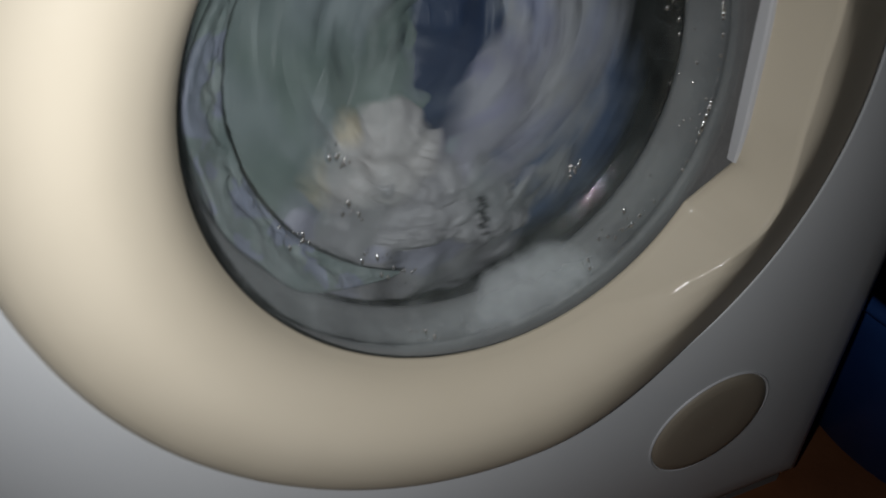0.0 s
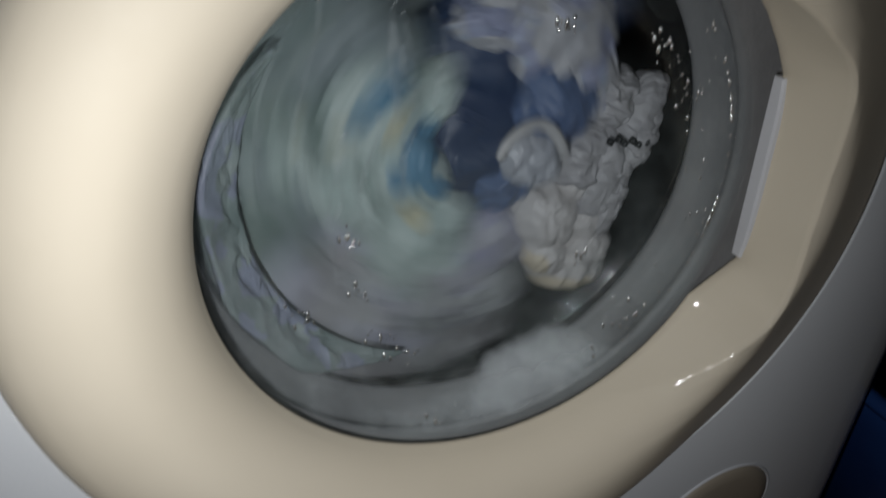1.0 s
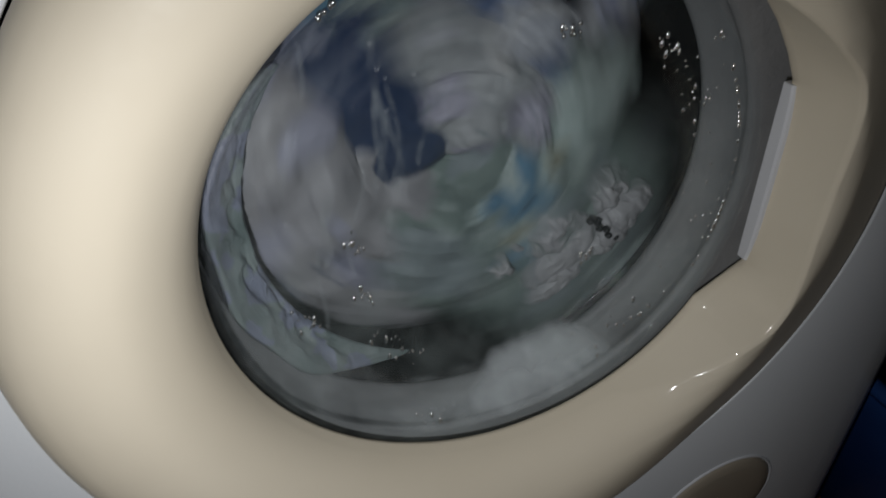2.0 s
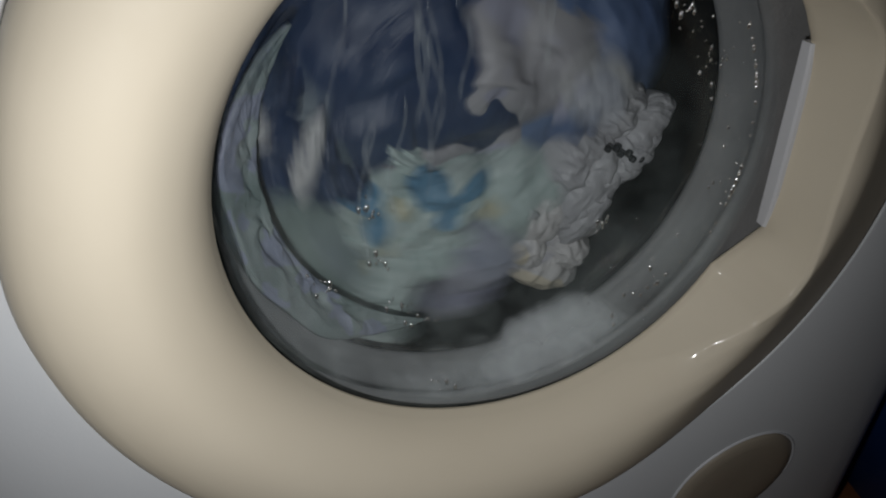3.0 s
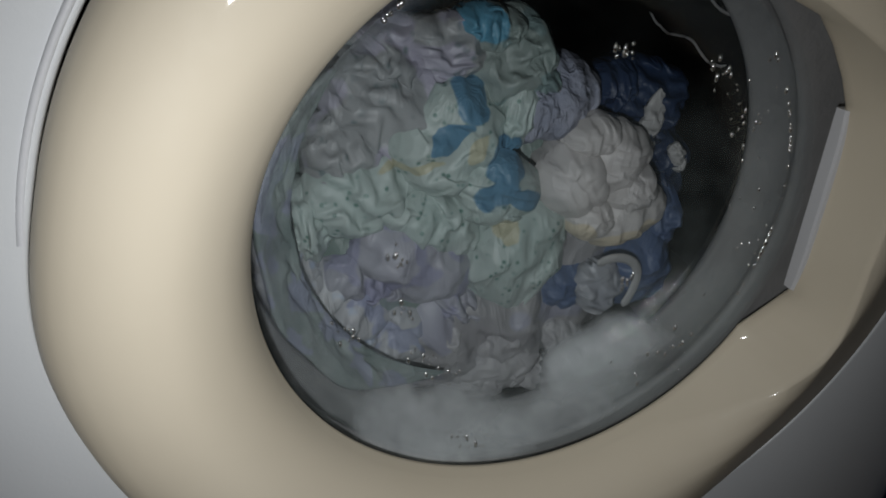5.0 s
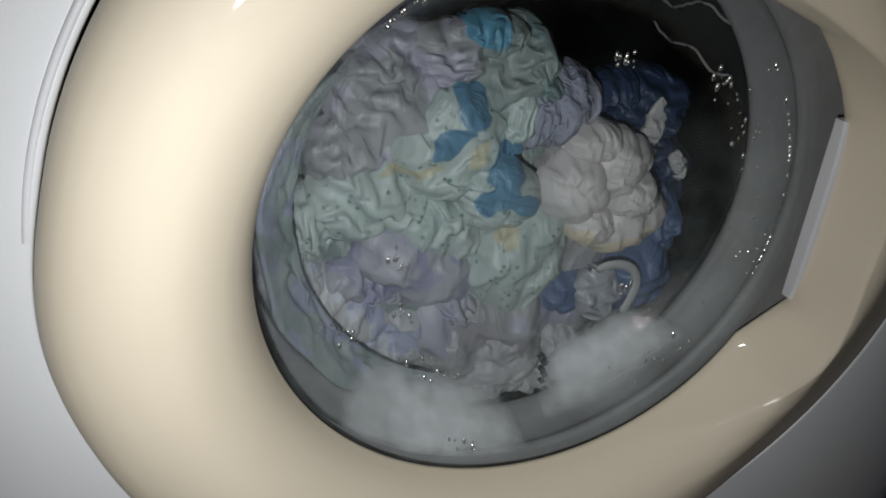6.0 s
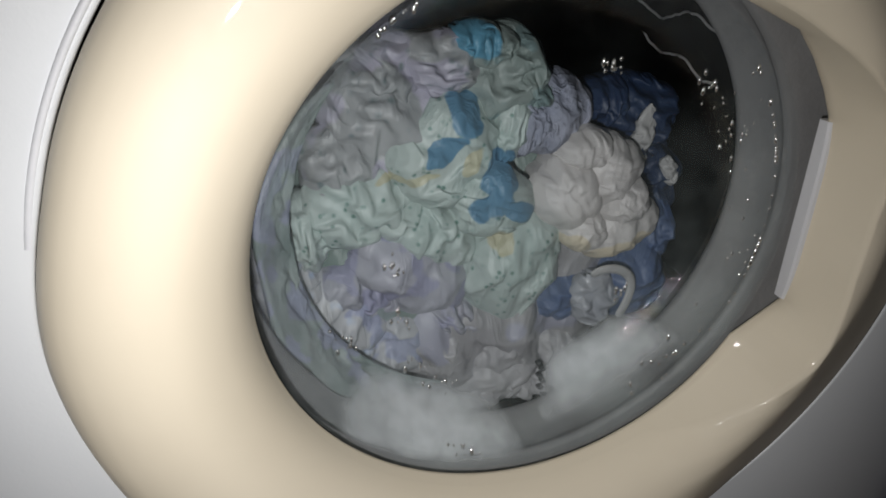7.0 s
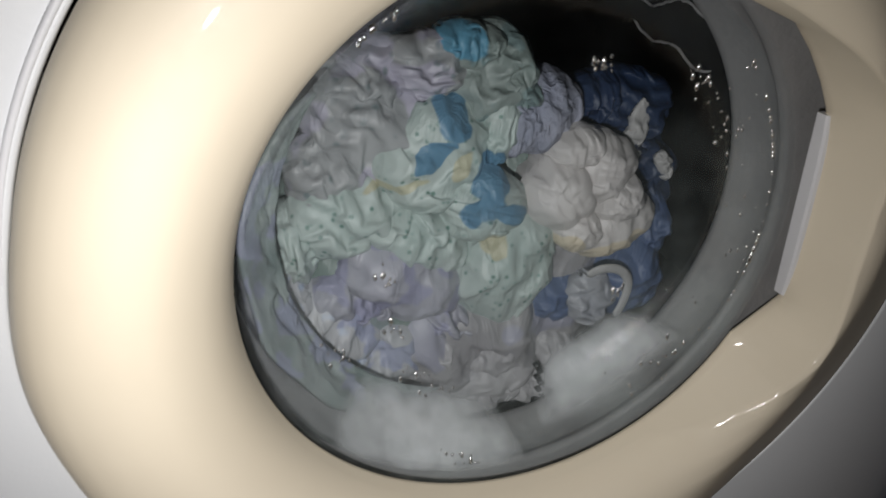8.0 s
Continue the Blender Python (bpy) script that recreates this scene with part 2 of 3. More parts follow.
body()
v, f = box(X0 + 0.02, X1 - 0.02, 0.03, 0.56, 0.0, 0.0115)
mesh_object("plinth", v, f, SHADOWGAP, machine, "dark base under the cabinet", smooth=False)
# raised trim and gap between door and cabinet
v, f = lathe([(0.2265, 0.034), (0.2265, 0.0285), (0.2310, 0.0285), (0.2310, 0.034)], 200, True, z0=ZR)
mesh_object("door_gap", v, f, SHADOWGAP, machine, "dark gap round the door")



def hinge_trim():
    """Raised bead on the cabinet along the hinge side of the door."""
    vs, fs = [], []
    n = 70
    for i in range(n):
        t = i / (n - 1)
        a = radians(108 + 60 * t)
        h = min(1, 6 * t, 2 * (1 - t))
        for r, y in ((0.2284, YF + 0.002), (0.2288, YF - 0.0018 * h), (0.2300, YF - 0.0028 * h), (0.2314, YF - 0.0018 * h), (0.2318, YF + 0.002)):
            vs.append((r * math.cos(a), y, ZR + r * math.sin(a)))
    for i in range(n - 1):
        for j in range(4):
            fs.append((i * 5 + j, i * 5 + j + 1, i * 5 + 6 + j, i * 5 + 5 + j))
    return mesh_object("hinge_trim", vs, fs, STRIP, machine, "light grey bead beside the door hinge")


hinge_trim()
door = mesh_object("door", *lathe([(0.212, 0.0265), (0.2235, 0.0265), (0.2235, 0.0282), (0.212, 0.0282)], 160, True, z0=ZR), CREAM, machine, "round cream plastic door")
# the window's edge beside the grip: corners (x, z) from the lower to the upper end of the straight cut
SLX, SLZ = 0.1605, 0.0572
CUT = ((R_RIM * math.cos(radians(-30.0)), R_RIM * math.sin(radians(-30.0))), (SLX, -0.0537), (SLX - 0.0035, 0.0607), (0.1485, 0.076), (0.136, 0.0935), (0.122, 0.1085), (R_RIM * math.cos(radians(60)), R_RIM * math.sin(radians(60))))


def sharp_radius(a):
    """Radius of the window's edge: a circle, cut straight behind the grip."""
    dx, dz = math.cos(a), math.sin(a)
    for (x0, z0), (x1, z1) in zip(CUT, CUT[1:]):
        den = dx * (z1 - z0) - dz * (x1 - x0)
        if dx > 0 and abs(den) > 1e-9:
            r = (x0 * (z1 - z0) - z0 * (x1 - x0)) / den
            u = (dx * r - x0) * (x1 - x0) + (dz * r - z0) * (z1 - z0)
            if r > 0 and 0 <= u <= (x1 - x0) ** 2 + (z1 - z0) ** 2:
                return r
    return R_RIM


def soft_radius(a):
    return sum(sharp_radius(a + radians(d)) * w for d, w in ((-9, 1), (-6, 2), (-3, 3), (0, 3), (3, 3), (6, 2), (9, 1))) / 15


TORUS_R = [0.149, 0.1507, 0.154, 0.159, 0.166, 0.174, 0.182, 0.190, 0.2002, 0.2093, 0.2178, 0.2235, 0.2274, 0.2297, 0.2302]
TORUS_Y = [0.036, 0.028, 0.0175, 0.0095, 0.002, -0.004, -0.0075, -0.0085, -0.0080, -0.0060, -0.0026, 0.0016, 0.0062, 0.0118, 0.0150]
SLOPE_Y = [0.036, 0.026, 0.0150, 0.0060, -0.0030, -0.0052, -0.0022, 0.0014, 0.0058, 0.0097, 0.0130, 0.0152, 0.0164, 0.0170, 0.0200]


def door_frame():
    """Rounded ring; a scoop for the fingers is cut into it beside the grip plate, with a crisp ridge."""
    n, vs, fs = 480, [], []
    k = 3 + 6 + 12
    for i in range(n):
        a = 2 * math.pi * i / n
        aa = abs((a + math.pi) % (2 * math.pi) - math.pi)
        deg = math.degrees(aa)
        rin, rsoft = sharp_radius(a), soft_radius(a)
        w = 1 - step(deg, 40, 85)
        ys = [p * (1 - w) + q * w for p, q in zip(TORUS_Y, SLOPE_Y)]
        # underside lip that carries the glass
        vs += [(rin + 0.014, 0.0445, a), (rin + 0.006, 0.0415, a), (rin + 0.0012, 0.0385, a)]
        cut = deg < 60
        ridge = interp(deg, [0, 6, 12, 18, 22, 25, 28, 33, 44, 60], [0.1655, 0.1660, 0.1685, 0.1715, 0.1735, 0.1735, 0.1715, 0.1665, 0.1585, 0.1507]) if cut else 0.1507
        yr = interp(ridge, TORUS_R, ys)
        for s in (0, 0.15, 0.4, 0.7, 0.92, 1.0):
            r0 = rin + (rsoft - rin) * min(1, s / 0.5)
            r = r0 + (ridge - r0) * s
            hollow = 0.004 * math.sin(math.pi * s) * (1 - step(deg, 30, 60)) * (1 if s < 1 else 0)
            vs.append((r, 0.036 + (yr - 0.036) * s + hollow, a))
        for s in (0.02, 0.06, 0.14, 0.26, 0.38, 0.52, 0.66, 0.79, 0.88, 0.95, 1.0, 1.003):
            r = ridge + (0.2297 - ridge) * s
            y = interp(r, TORUS_R, ys) if s < 1.001 else 0.0255
            vs.append((r - hinge_flat(a) * max(0, (r - 0.19) / 0.04), y, a))
    pts = [(r * math.cos(a), y, ZR + r * math.sin(a)) for r, y, a in vs]
    for i in range(n):
        for j in range(k - 1):
            fs.append((i * k + j, i * k + j + 1, ((i + 1) % n) * k + j + 1, ((i + 1) % n) * k + j))
    return mesh_object("door_frame", pts, fs, CREAM, door, "glossy cream plastic door ring")


door_frame()


def grip_strip():
    """White plate standing along the straight cut."""
    pts, fs = [], []
    for z in np.linspace(-SLZ * 0.98, SLZ * 0.98, 14):
        t = abs(z) / SLZ
        sx = SLX - 0.0035 * (z + SLZ) / (2 * SLZ)
        for x, y in ((sx - 0.0015, 0.041), (sx - 0.0015, 0.0335 + 0.002 * t ** 4), (sx - 0.0005, 0.032 + 0.002 * t ** 4), (sx + 0.003, 0.031 + 0.002 * t ** 4), (sx + 0.003, 0.041)):
            pts.append((x, y, ZC + z))
    for i in range(13):
        for j in range(5):
            fs.append((i * 5 + j, i * 5 + (j + 1) % 5, i * 5 + 5 + (j + 1) % 5, i * 5 + 5 + j))
    fs += [tuple(range(5)), tuple(range(65, 70))]
    return mesh_object("grip_plate", pts, fs, STRIP, door, "white plate inside the door grip", smooth=False)


grip_strip()
# glass bowl that bulges into the drum
bowl_out = [(0.1535, 0.0415), (0.1490, 0.0420), (0.1470, 0.0465), (0.1445, 0.054), (0.139, 0.066), (0.133, 0.077), (0.1265, 0.085), (0.118, 0.090), (0.095, 0.0945), (0.06, 0.0975), (0.03, 0.099), (0.0005, 0.0995)]
bowl = mesh_object("glass_bowl", *lathe(bowl_out, 120, z0=ZR), GLASS, door, "clear wet glass bowl with suds film")
bowl_in = [(r - 0.0035, y - 0.0035) for r, y in bowl_out[1:-1]] + [(0.0005, 0.096)]
bowl_face = mesh_object("bowl_face", *lathe(bowl_in, 120, z0=ZR), GLASS, bowl, "wet room side of the glass")
bowl_face.data.flip_normals()
bowl_face.visible_shadow = False
bowl.data.flip_normals()
bowl.visible_shadow = False
# rubber bellows between door and tub
gasket_p = [(0.215, 0.036), (0.185, 0.047), (0.167, 0.052), (0.160, 0.0535), (0.1565, 0.056), (0.1575, 0.0595), (0.163, 0.0635), (0.1655, 0.070), (0.164, 0.077), (0.161, 0.083), (0.1565, 0.087), (0.1535, 0.089), (0.1525, 0.092), (0.154, 0.095), (0.160, 0.097), (0.19, 0.099), (0.24, 0.100)]
mesh_object("door_gasket", *lathe(gasket_p, 200, z0=ZR), RUBBER, machine, "grey wet rubber door gasket")
# filter cap in the lower corner of the front
CAPX, CAPZ = 0.1815, ZC - 0.2875


def cap_place(x, y, z):
    """The cap is a little oval, its long axis leaning."""
    c, s = math.cos(radians(38)), math.sin(radians(38))
    u, w = (x * c + z * s) * 1.14, (-x * s + z * c) * 0.96
    return (CAPX + u * c - w * s, y, CAPZ + u * s + w * c)


mesh_object("filter_cap", [cap_place(x, y, z) for x, y, z in lathe([(0.0005, YF - 0.0045), (0.02, YF - 0.0048), (0.038, YF - 0.0042), (0.0455, YF - 0.0028), (0.0478, YF - 0.0008), (0.0482, YF + 0.004)], 64, z0=0)[0]],
            lathe([(0, 0)] * 6, 64)[1], CAPMAT, machine, "round beige filter cap")
mesh_object("cap_rim", [cap_place(x, y, z) for x, y, z in lathe([(0.0484, YF + 0.003), (0.0488, YF - 0.0012), (0.0493, YF - 0.0016), (0.0499, YF - 0.0008), (0.0501, YF + 0.003)], 64, z0=0)[0]],
            lathe([(0, 0)] * 5, 64)[1], STRIP, machine, "thin pale rim round the cap")
# drum
drum_p = [(0.160, 0.104), (0.163, 0.1015), (0.200, 0.103), (0.228, 0.114), (0.238, 0.136), (0.238, 0.40), (0.225, 0.425), (0.12, 0.43), (0.06, 0.415), (0.0005, 0.412)]
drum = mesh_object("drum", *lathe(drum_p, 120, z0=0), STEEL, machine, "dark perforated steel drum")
drum.location = (0, 0, ZC)


def lifter(k):
    vs, fs = [], []
    a0 = radians(80 + 120 * k)
    for y in np.linspace(0.16, 0.40, 8):
        e = 1 - abs((y - 0.28) / 0.12) ** 6 * 0.6
        for d, h in ((-0.030, 0), (-0.018, 0.028), (-0.006, 0.043), (0.006, 0.043), (0.018, 0.028), (0.030, 0)):
            r = 0.237 - h * e
            a = a0 + d / 0.237
            vs.append((r * math.cos(a), y, r * math.sin(a)))
    for i in range(7):
        for j in range(5):
            fs.append((i * 6 + j, i * 6 + j + 1, i * 6 + 7 + j, i * 6 + 6 + j))
    fs += [tuple(range(6)), tuple(range(42, 48))]
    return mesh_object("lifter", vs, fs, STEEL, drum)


for k in range(3):
    lifter(k)


# ---- laundry ----
def finer(p, k):
    """The sheet p with k cells for one, by cubic curves both ways."""
    for _ in range(2):
        n = len(p)
        at = np.linspace(0, n - 1, (n - 1) * k + 1)
        i = np.minimum(at.astype(int), n - 2)
        t = (at - i)[:, None, None]
        q = np.concatenate([2 * p[:1] - p[1:2], p, 2 * p[-1:] - p[-2:-1]])
        a, b, c, d = q[i], q[i + 1], q[i + 2], q[i + 3]
        p = b + 0.5 * t * (c - a + t * (2 * a - 5 * b + 4 * c - d + t * (3 * (b - c) + d - a)))
        p = p.transpose(1, 0, 2)
    return p


def crumple(seed, wide, tall, gather, along, n=17, rounds=220):
    """A sheet larger than its place, relaxed until it buckles into folds across 'along'. Returns points (x, height, z)."""
    rng = np.random.default_rng(seed)
    g = np.linspace(-1, 1, n)
    u, w = np.meshgrid(g, g, indexing="ij")
    x, z = u * np.sqrt(1 - w * w / 2), w * np.sqrt(1 - u * u / 2)
    rest = np.stack([x * wide, z * 0, z * tall], -1)
    ca, sa = math.cos(radians(along)), math.sin(radians(along))
    p = rest.copy()
    for k in range(1, 6):
        for _ in range(3):
            t = rng.uniform(0, math.tau) if k > 2 else radians(along) + rng.normal(0, 0.6)
            q = k * 1.7 * (np.cos(t) * p[..., 0] + np.sin(t) * p[..., 2]) / max(wide, tall) + rng.uniform(0, 6)
            p[..., 1] += max(wide, tall) * 0.06 / k * np.sin(q + 0.8 * np.sin(q * 0.6 + k))
    # gathered more along one way than along the other, and unevenly
    c = rest[..., 0] * ca + rest[..., 2] * sa
    d = -rest[..., 0] * sa + rest[..., 2] * ca
    pinch = 1 + 0.25 * np.sin(3 * d / max(wide, tall) + rng.uniform(0, 6))
    full = np.stack([c * (1 + (gather - 1) * pinch), c * 0, d * (1 + (gather - 1) * 0.4)], -1)
    links = []
    for du, dw in ((1, 0), (0, 1), (1, 1), (1, -1), (2, 0), (0, 2), (4, 0), (0, 4)):
        if dw >= 0:
            i, j = np.s_[: n - du, : n - dw], np.s_[du:, dw:]
        else:
            i, j = np.s_[: n - du, -dw:], np.s_[du:, : n + dw]
        size = np.linalg.norm(full[j] - full[i], axis=-1)
        flat = np.linalg.norm(rest[j] - rest[i], axis=-1)
        links.append((i, j, flat, size, max(du, abs(dw))))
    room = min(wide, tall)
    for k in range(rounds):
        grow = min(1.0, 1.4 * k / rounds)
        for i, j, flat, size, reach in links:
            v = p[j] - p[i]
            dist = np.linalg.norm(v, axis=-1) + 1e-9
            goal = flat + (size - flat) * grow
            if reach > 1:
                pull = 0.2 * np.minimum(0, dist - (0.8 if reach == 2 else 0.55) * goal) / dist
            else:
                pull = 0.30 * (dist - goal) / dist
            v = v * pull[..., None]
            p[i] += v
            p[j] -= v
        r = np.sqrt((p[..., 0] / wide) ** 2 + (p[..., 2] / tall) ** 2) + 1e-9
        over = np.maximum(1, r)
        p[..., 0] /= over
        p[..., 2] /= over
        p[..., 1] = np.clip(p[..., 1], -0.34 * room, 0.34 * room)
    return p


def lump(cx, cz, a, b, turn, front, depth, seed, fold=0.007, dirn=0.0, freq=30, n=58):
    """One gathered bunch of cloth: a crumpled sheet wrapped over a core; local to the drum's axis."""
    rng = random.Random(seed)
    off = Vector((rng.uniform(-50, 50), rng.uniform(-50, 50), rng.uniform(-50, 50)))
    p = finer(crumple(seed, a, b, 1.2 + 0.014 * (freq - 24), dirn), 4 if n > 50 else 3)
    n = len(p)
    ct, st = math.cos(radians(turn)), math.sin(radians(turn))
    high = max(1e-6, float(np.abs(p[..., 1]).max()))
    vs, fs = [], []
    for i in range(n):
        for j in range(n):
            x, h, z = p[i, j]
            ang = math.atan2(z / b, x / a)
            rag = 1 + 0.17 * noise.noise(Vector((math.cos(ang) * 1.5, math.sin(ang) * 1.5, 0)) + off) + 0.06 * noise.noise(Vector((math.cos(ang) * 4, math.sin(ang) * 4, 3)) + off)
            r = min(1, math.hypot(x / a, z / b))
            y = -depth * 0.42 * max(0.0, 1 - r ** 2.4) ** 0.6 - h / high * fold * 0.95 * (1 - 0.6 * r ** 6)
            x, z = x * rag, z * rag
            vs.append([cx + x * ct - z * st, y, cz + x * st + z * ct])
    for i in range(n - 1):
        for j in range(n - 1):
            q = i * n + j
            fs.append((q, q + 1, q + n + 1, q + n))
    # the hidden side, gathered to a soft back
    rim = [i * n for i in range(n)] + [(n - 1) * n + j for j in range(1, n)] + [i * n + n - 1 for i in range(n - 2, -1, -1)] + [j for j in range(n - 2, 0, -1)]
    last = rim
    for s, h in ((0.93, 0.22), (0.7, 0.42), (0.35, 0.5)):
        k = len(vs)
        for q in rim:
            x, y, z = vs[q]
            vs.append([cx + (x - cx) * s, y * (s - 0.3) + depth * h, cz + (z - cz) * s])
        now = list(range(k, k + len(rim)))
        for m in range(len(rim)):
            e = (m + 1) % len(rim)
            fs.append((last[m], last[e], now[e], now[m]))
        last = now
    fs.append(tuple(last))
    lo = min(v[1] for v in vs)
    for v in vs:
        v[1] += front - lo
    return vs, fs


def garment(name, lumps, material, label, category, n=58):
    vs, fs = [], []
    for args in lumps:
        v, f = lump(*args, n=n)
        k = len(vs)
        vs += v
        fs += [tuple(i + k for i in q) for q in f]
    ob = mesh_object(name, vs, fs, material)
    ob.location = (0, 0, ZC)
    return tagged(ob, label, category, group="laundry in the drum")


MINT = cloth("mint_towel", (0.53, 0.64, 0.61), (0.63, 0.71, 0.68), speck=((0.12, 0.22, 0.19), 190.0),
             prints=(((0.46, 0.45, 0.33), [(0.004, -0.032, 0.0084, 0.0078, 0), (-0.056, 0.014, 0.0182, 0.0030, -8), (-0.017, 0.023, 0.0045, 0.0090, 30)]), ((0.105, 0.225, 0.33), [(0.002, 0.012, 0.012, 0.014, 20), (-0.006, -0.006, 0.015, 0.008, 0), (0.016, -0.013, 0.013, 0.007, 25), (-0.021, 0.053, 0.011, 0.015, 0), (-0.034, 0.031, 0.014, 0.007, -30), (-0.134, -0.039, 0.011, 0.016, 0)])))
GREY = cloth("grey_towel", (0.40, 0.42, 0.43), (0.52, 0.53, 0.54), speck=((0.18, 0.22, 0.23), 120.0), blotch=((0.38, 0.37, 0.44), 30.0))
GREEN = cloth("green_check", (0.27, 0.34, 0.32), (0.42, 0.48, 0.46), blotch=((0.19, 0.26, 0.26), 60.0), prints=(((0.10, 0.27, 0.38), [(-0.012, 0.089, 0.013, 0.010, 20)]),))
SOCK = cloth("white_sock", (0.76, 0.73, 0.72), (0.82, 0.79, 0.77), prints=(((0.60, 0.53, 0.41), [(0.093, -0.050, 0.026, 0.010, -15), (0.053, -0.041, 0.011, 0.008, 0)]),))
FUZZY = cloth("blue_terry", (0.36, 0.39, 0.50), (0.50, 0.51, 0.60), rough=0.8, weave=260, crease=0.0022)
NAVY = cloth("navy_knit", (0.024, 0.046, 0.115), (0.045, 0.078, 0.16))
DENIM = cloth("faded_denim", (0.10, 0.16, 0.32), (0.16, 0.23, 0.40))
LAV = cloth("lavender_print", (0.47, 0.47, 0.55), (0.56, 0.56, 0.62), blotch=((0.31, 0.31, 0.42), 46.0))
FLORAL = cloth("floral_sheet", (0.56, 0.57, 0.61), (0.66, 0.66, 0.68), blotch=((0.32, 0.34, 0.46), 58.0), speck=((0.35, 0.42, 0.55), 90.0))
SIDE = cloth("cardigan", (0.10, 0.16, 0.30), (0.17, 0.24, 0.39))
# the mint towel's shaded tone, given to the backing bunch as base colour
BACK = cloth("duvet", (0.20, 0.27, 0.25), (0.30, 0.37, 0.34), blotch=((0.22, 0.26, 0.27), 20.0))
UNDER = cloth("curtain", (0.40, 0.39, 0.41), (0.50, 0.49, 0.50), blotch=((0.34, 0.34, 0.41), 26.0))
SHIRT = cloth("grey_shirt", (0.52, 0.51, 0.53), (0.62, 0.61, 0.62))
BAND = cloth("pale_band", (0.62, 0.62, 0.62), (0.68, 0.67, 0.66))
LINING = cloth("pocket_lining", (0.48, 0.50, 0.55), (0.60, 0.61, 0.64), rough=0.25)
STITCH = cloth("black_stitch", (0.01, 0.01, 0.015), (0.02, 0.02, 0.02))

CLOTHES = {}
CLOTHES['grey'] = garment('towel', [
    (-0.057, 0.045, 0.048, 0.046, 0, 0.112, 0.07, 1, 0.009, 60, 28),
    (-0.069, 0.064, 0.034, 0.023, 38, 0.116, 0.05, 2, 0.008, 20, 30),
    (-0.031, 0.073, 0.030, 0.020, -5, 0.115, 0.05, 3, 0.007, 80, 30),
    (-0.090, 0.016, 0.026, 0.030, 20, 0.115, 0.05, 64, 0.007, 60, 30)], GREY, 'crumpled wet grey towel with lilac tint', 'towel')
CLOTHES['green'] = garment('pillowcase', [
    (0.010, 0.062, 0.030, 0.036, 15, 0.113, 0.06, 4, 0.009, 100, 34),
    (-0.003, 0.084, 0.025, 0.014, -10, 0.116, 0.05, 5, 0.007, 0, 30),
    (0.024, 0.060, 0.016, 0.028, 10, 0.113, 0.05, 6, 0.008, 20, 30)], GREEN, 'crumpled grey-green checked pillowcase', 'pillowcase')
CLOTHES['mint'] = garment('bath_towel', [
    (0.017, -0.064, 0.038, 0.048, -20, 0.102, 0.07, 7, 0.007, -45, 26),
    (-0.082, -0.006, 0.038, 0.028, 10, 0.105, 0.06, 8, 0.008, 40, 34),
    (-0.030, 0.024, 0.040, 0.034, 35, 0.104, 0.06, 9, 0.007, 35, 32),
    (-0.002, -0.008, 0.030, 0.026, -20, 0.101, 0.05, 10, 0.006, 70, 40),
    (0.010, 0.036, 0.014, 0.026, -12, 0.110, 0.04, 65, 0.006, 0, 34),
    (-0.040, -0.028, 0.038, 0.022, -30, 0.105, 0.05, 66, 0.006, 30, 34),
    (-0.118, -0.020, 0.020, 0.026, 0, 0.106, 0.05, 11, 0.007, 0, 30)], MINT, 'wet mint green towel with blue bows', 'towel')
CLOTHES['sock'] = garment('sock', [
    (0.052, -0.010, 0.025, 0.028, 30, 0.101, 0.06, 12, 0.0028, 45, 26),
    (0.082, 0.000, 0.022, 0.026, -10, 0.104, 0.06, 13, 0.0034, 80, 26),
    (0.092, -0.040, 0.034, 0.022, 10, 0.103, 0.06, 14, 0.0034, 0, 28),
    (0.092, -0.018, 0.018, 0.016, 25, 0.100, 0.04, 67, 0.0028, 30, 26),
    (0.064, -0.034, 0.018, 0.015, -20, 0.101, 0.04, 68, 0.0028, 60, 26),
    (0.062, 0.018, 0.022, 0.014, 0, 0.108, 0.05, 15, 0.0028, 20, 28)], SOCK, 'bundled white socks with a yellowish stain', 'socks')
CLOTHES['fuzzy'] = garment('hand_towel', [
    (0.042, 0.039, 0.031, 0.028, 0, 0.114, 0.07, 16, 0.006, 10, 40),
    (0.024, 0.036, 0.015, 0.024, 0, 0.114, 0.05, 17, 0.005, 0, 30)], FUZZY, 'fuzzy grey-blue terry hand towel', 'towel')
CLOTHES['navy'] = garment('sweater', [
    (0.118, 0.022, 0.034, 0.032, 0, 0.134, 0.07, 18, 0.010, 80, 34),
    (0.134, -0.020, 0.024, 0.036, 10, 0.134, 0.06, 19, 0.010, 90, 30),
    (0.091, 0.036, 0.020, 0.018, 0, 0.137, 0.05, 20, 0.008, 0, 30),
    (0.045, -0.030, 0.088, 0.075, 20, 0.138, 0.08, 47, 0.010, 40, 24)], NAVY, 'dark navy blue knitted sweater', 'sweater')
CLOTHES['denim'] = garment('jeans', [
    (0.114, -0.087, 0.031, 0.034, 0, 0.106, 0.07, 21, 0.007, -60, 30),
    (0.058, -0.092, 0.030, 0.022, 0, 0.112, 0.06, 22, 0.007, 0, 30),
    (0.131, -0.054, 0.017, 0.024, 0, 0.118, 0.05, 23, 0.006, 70, 30)], DENIM, 'faded blue denim jeans, wet', 'jeans')
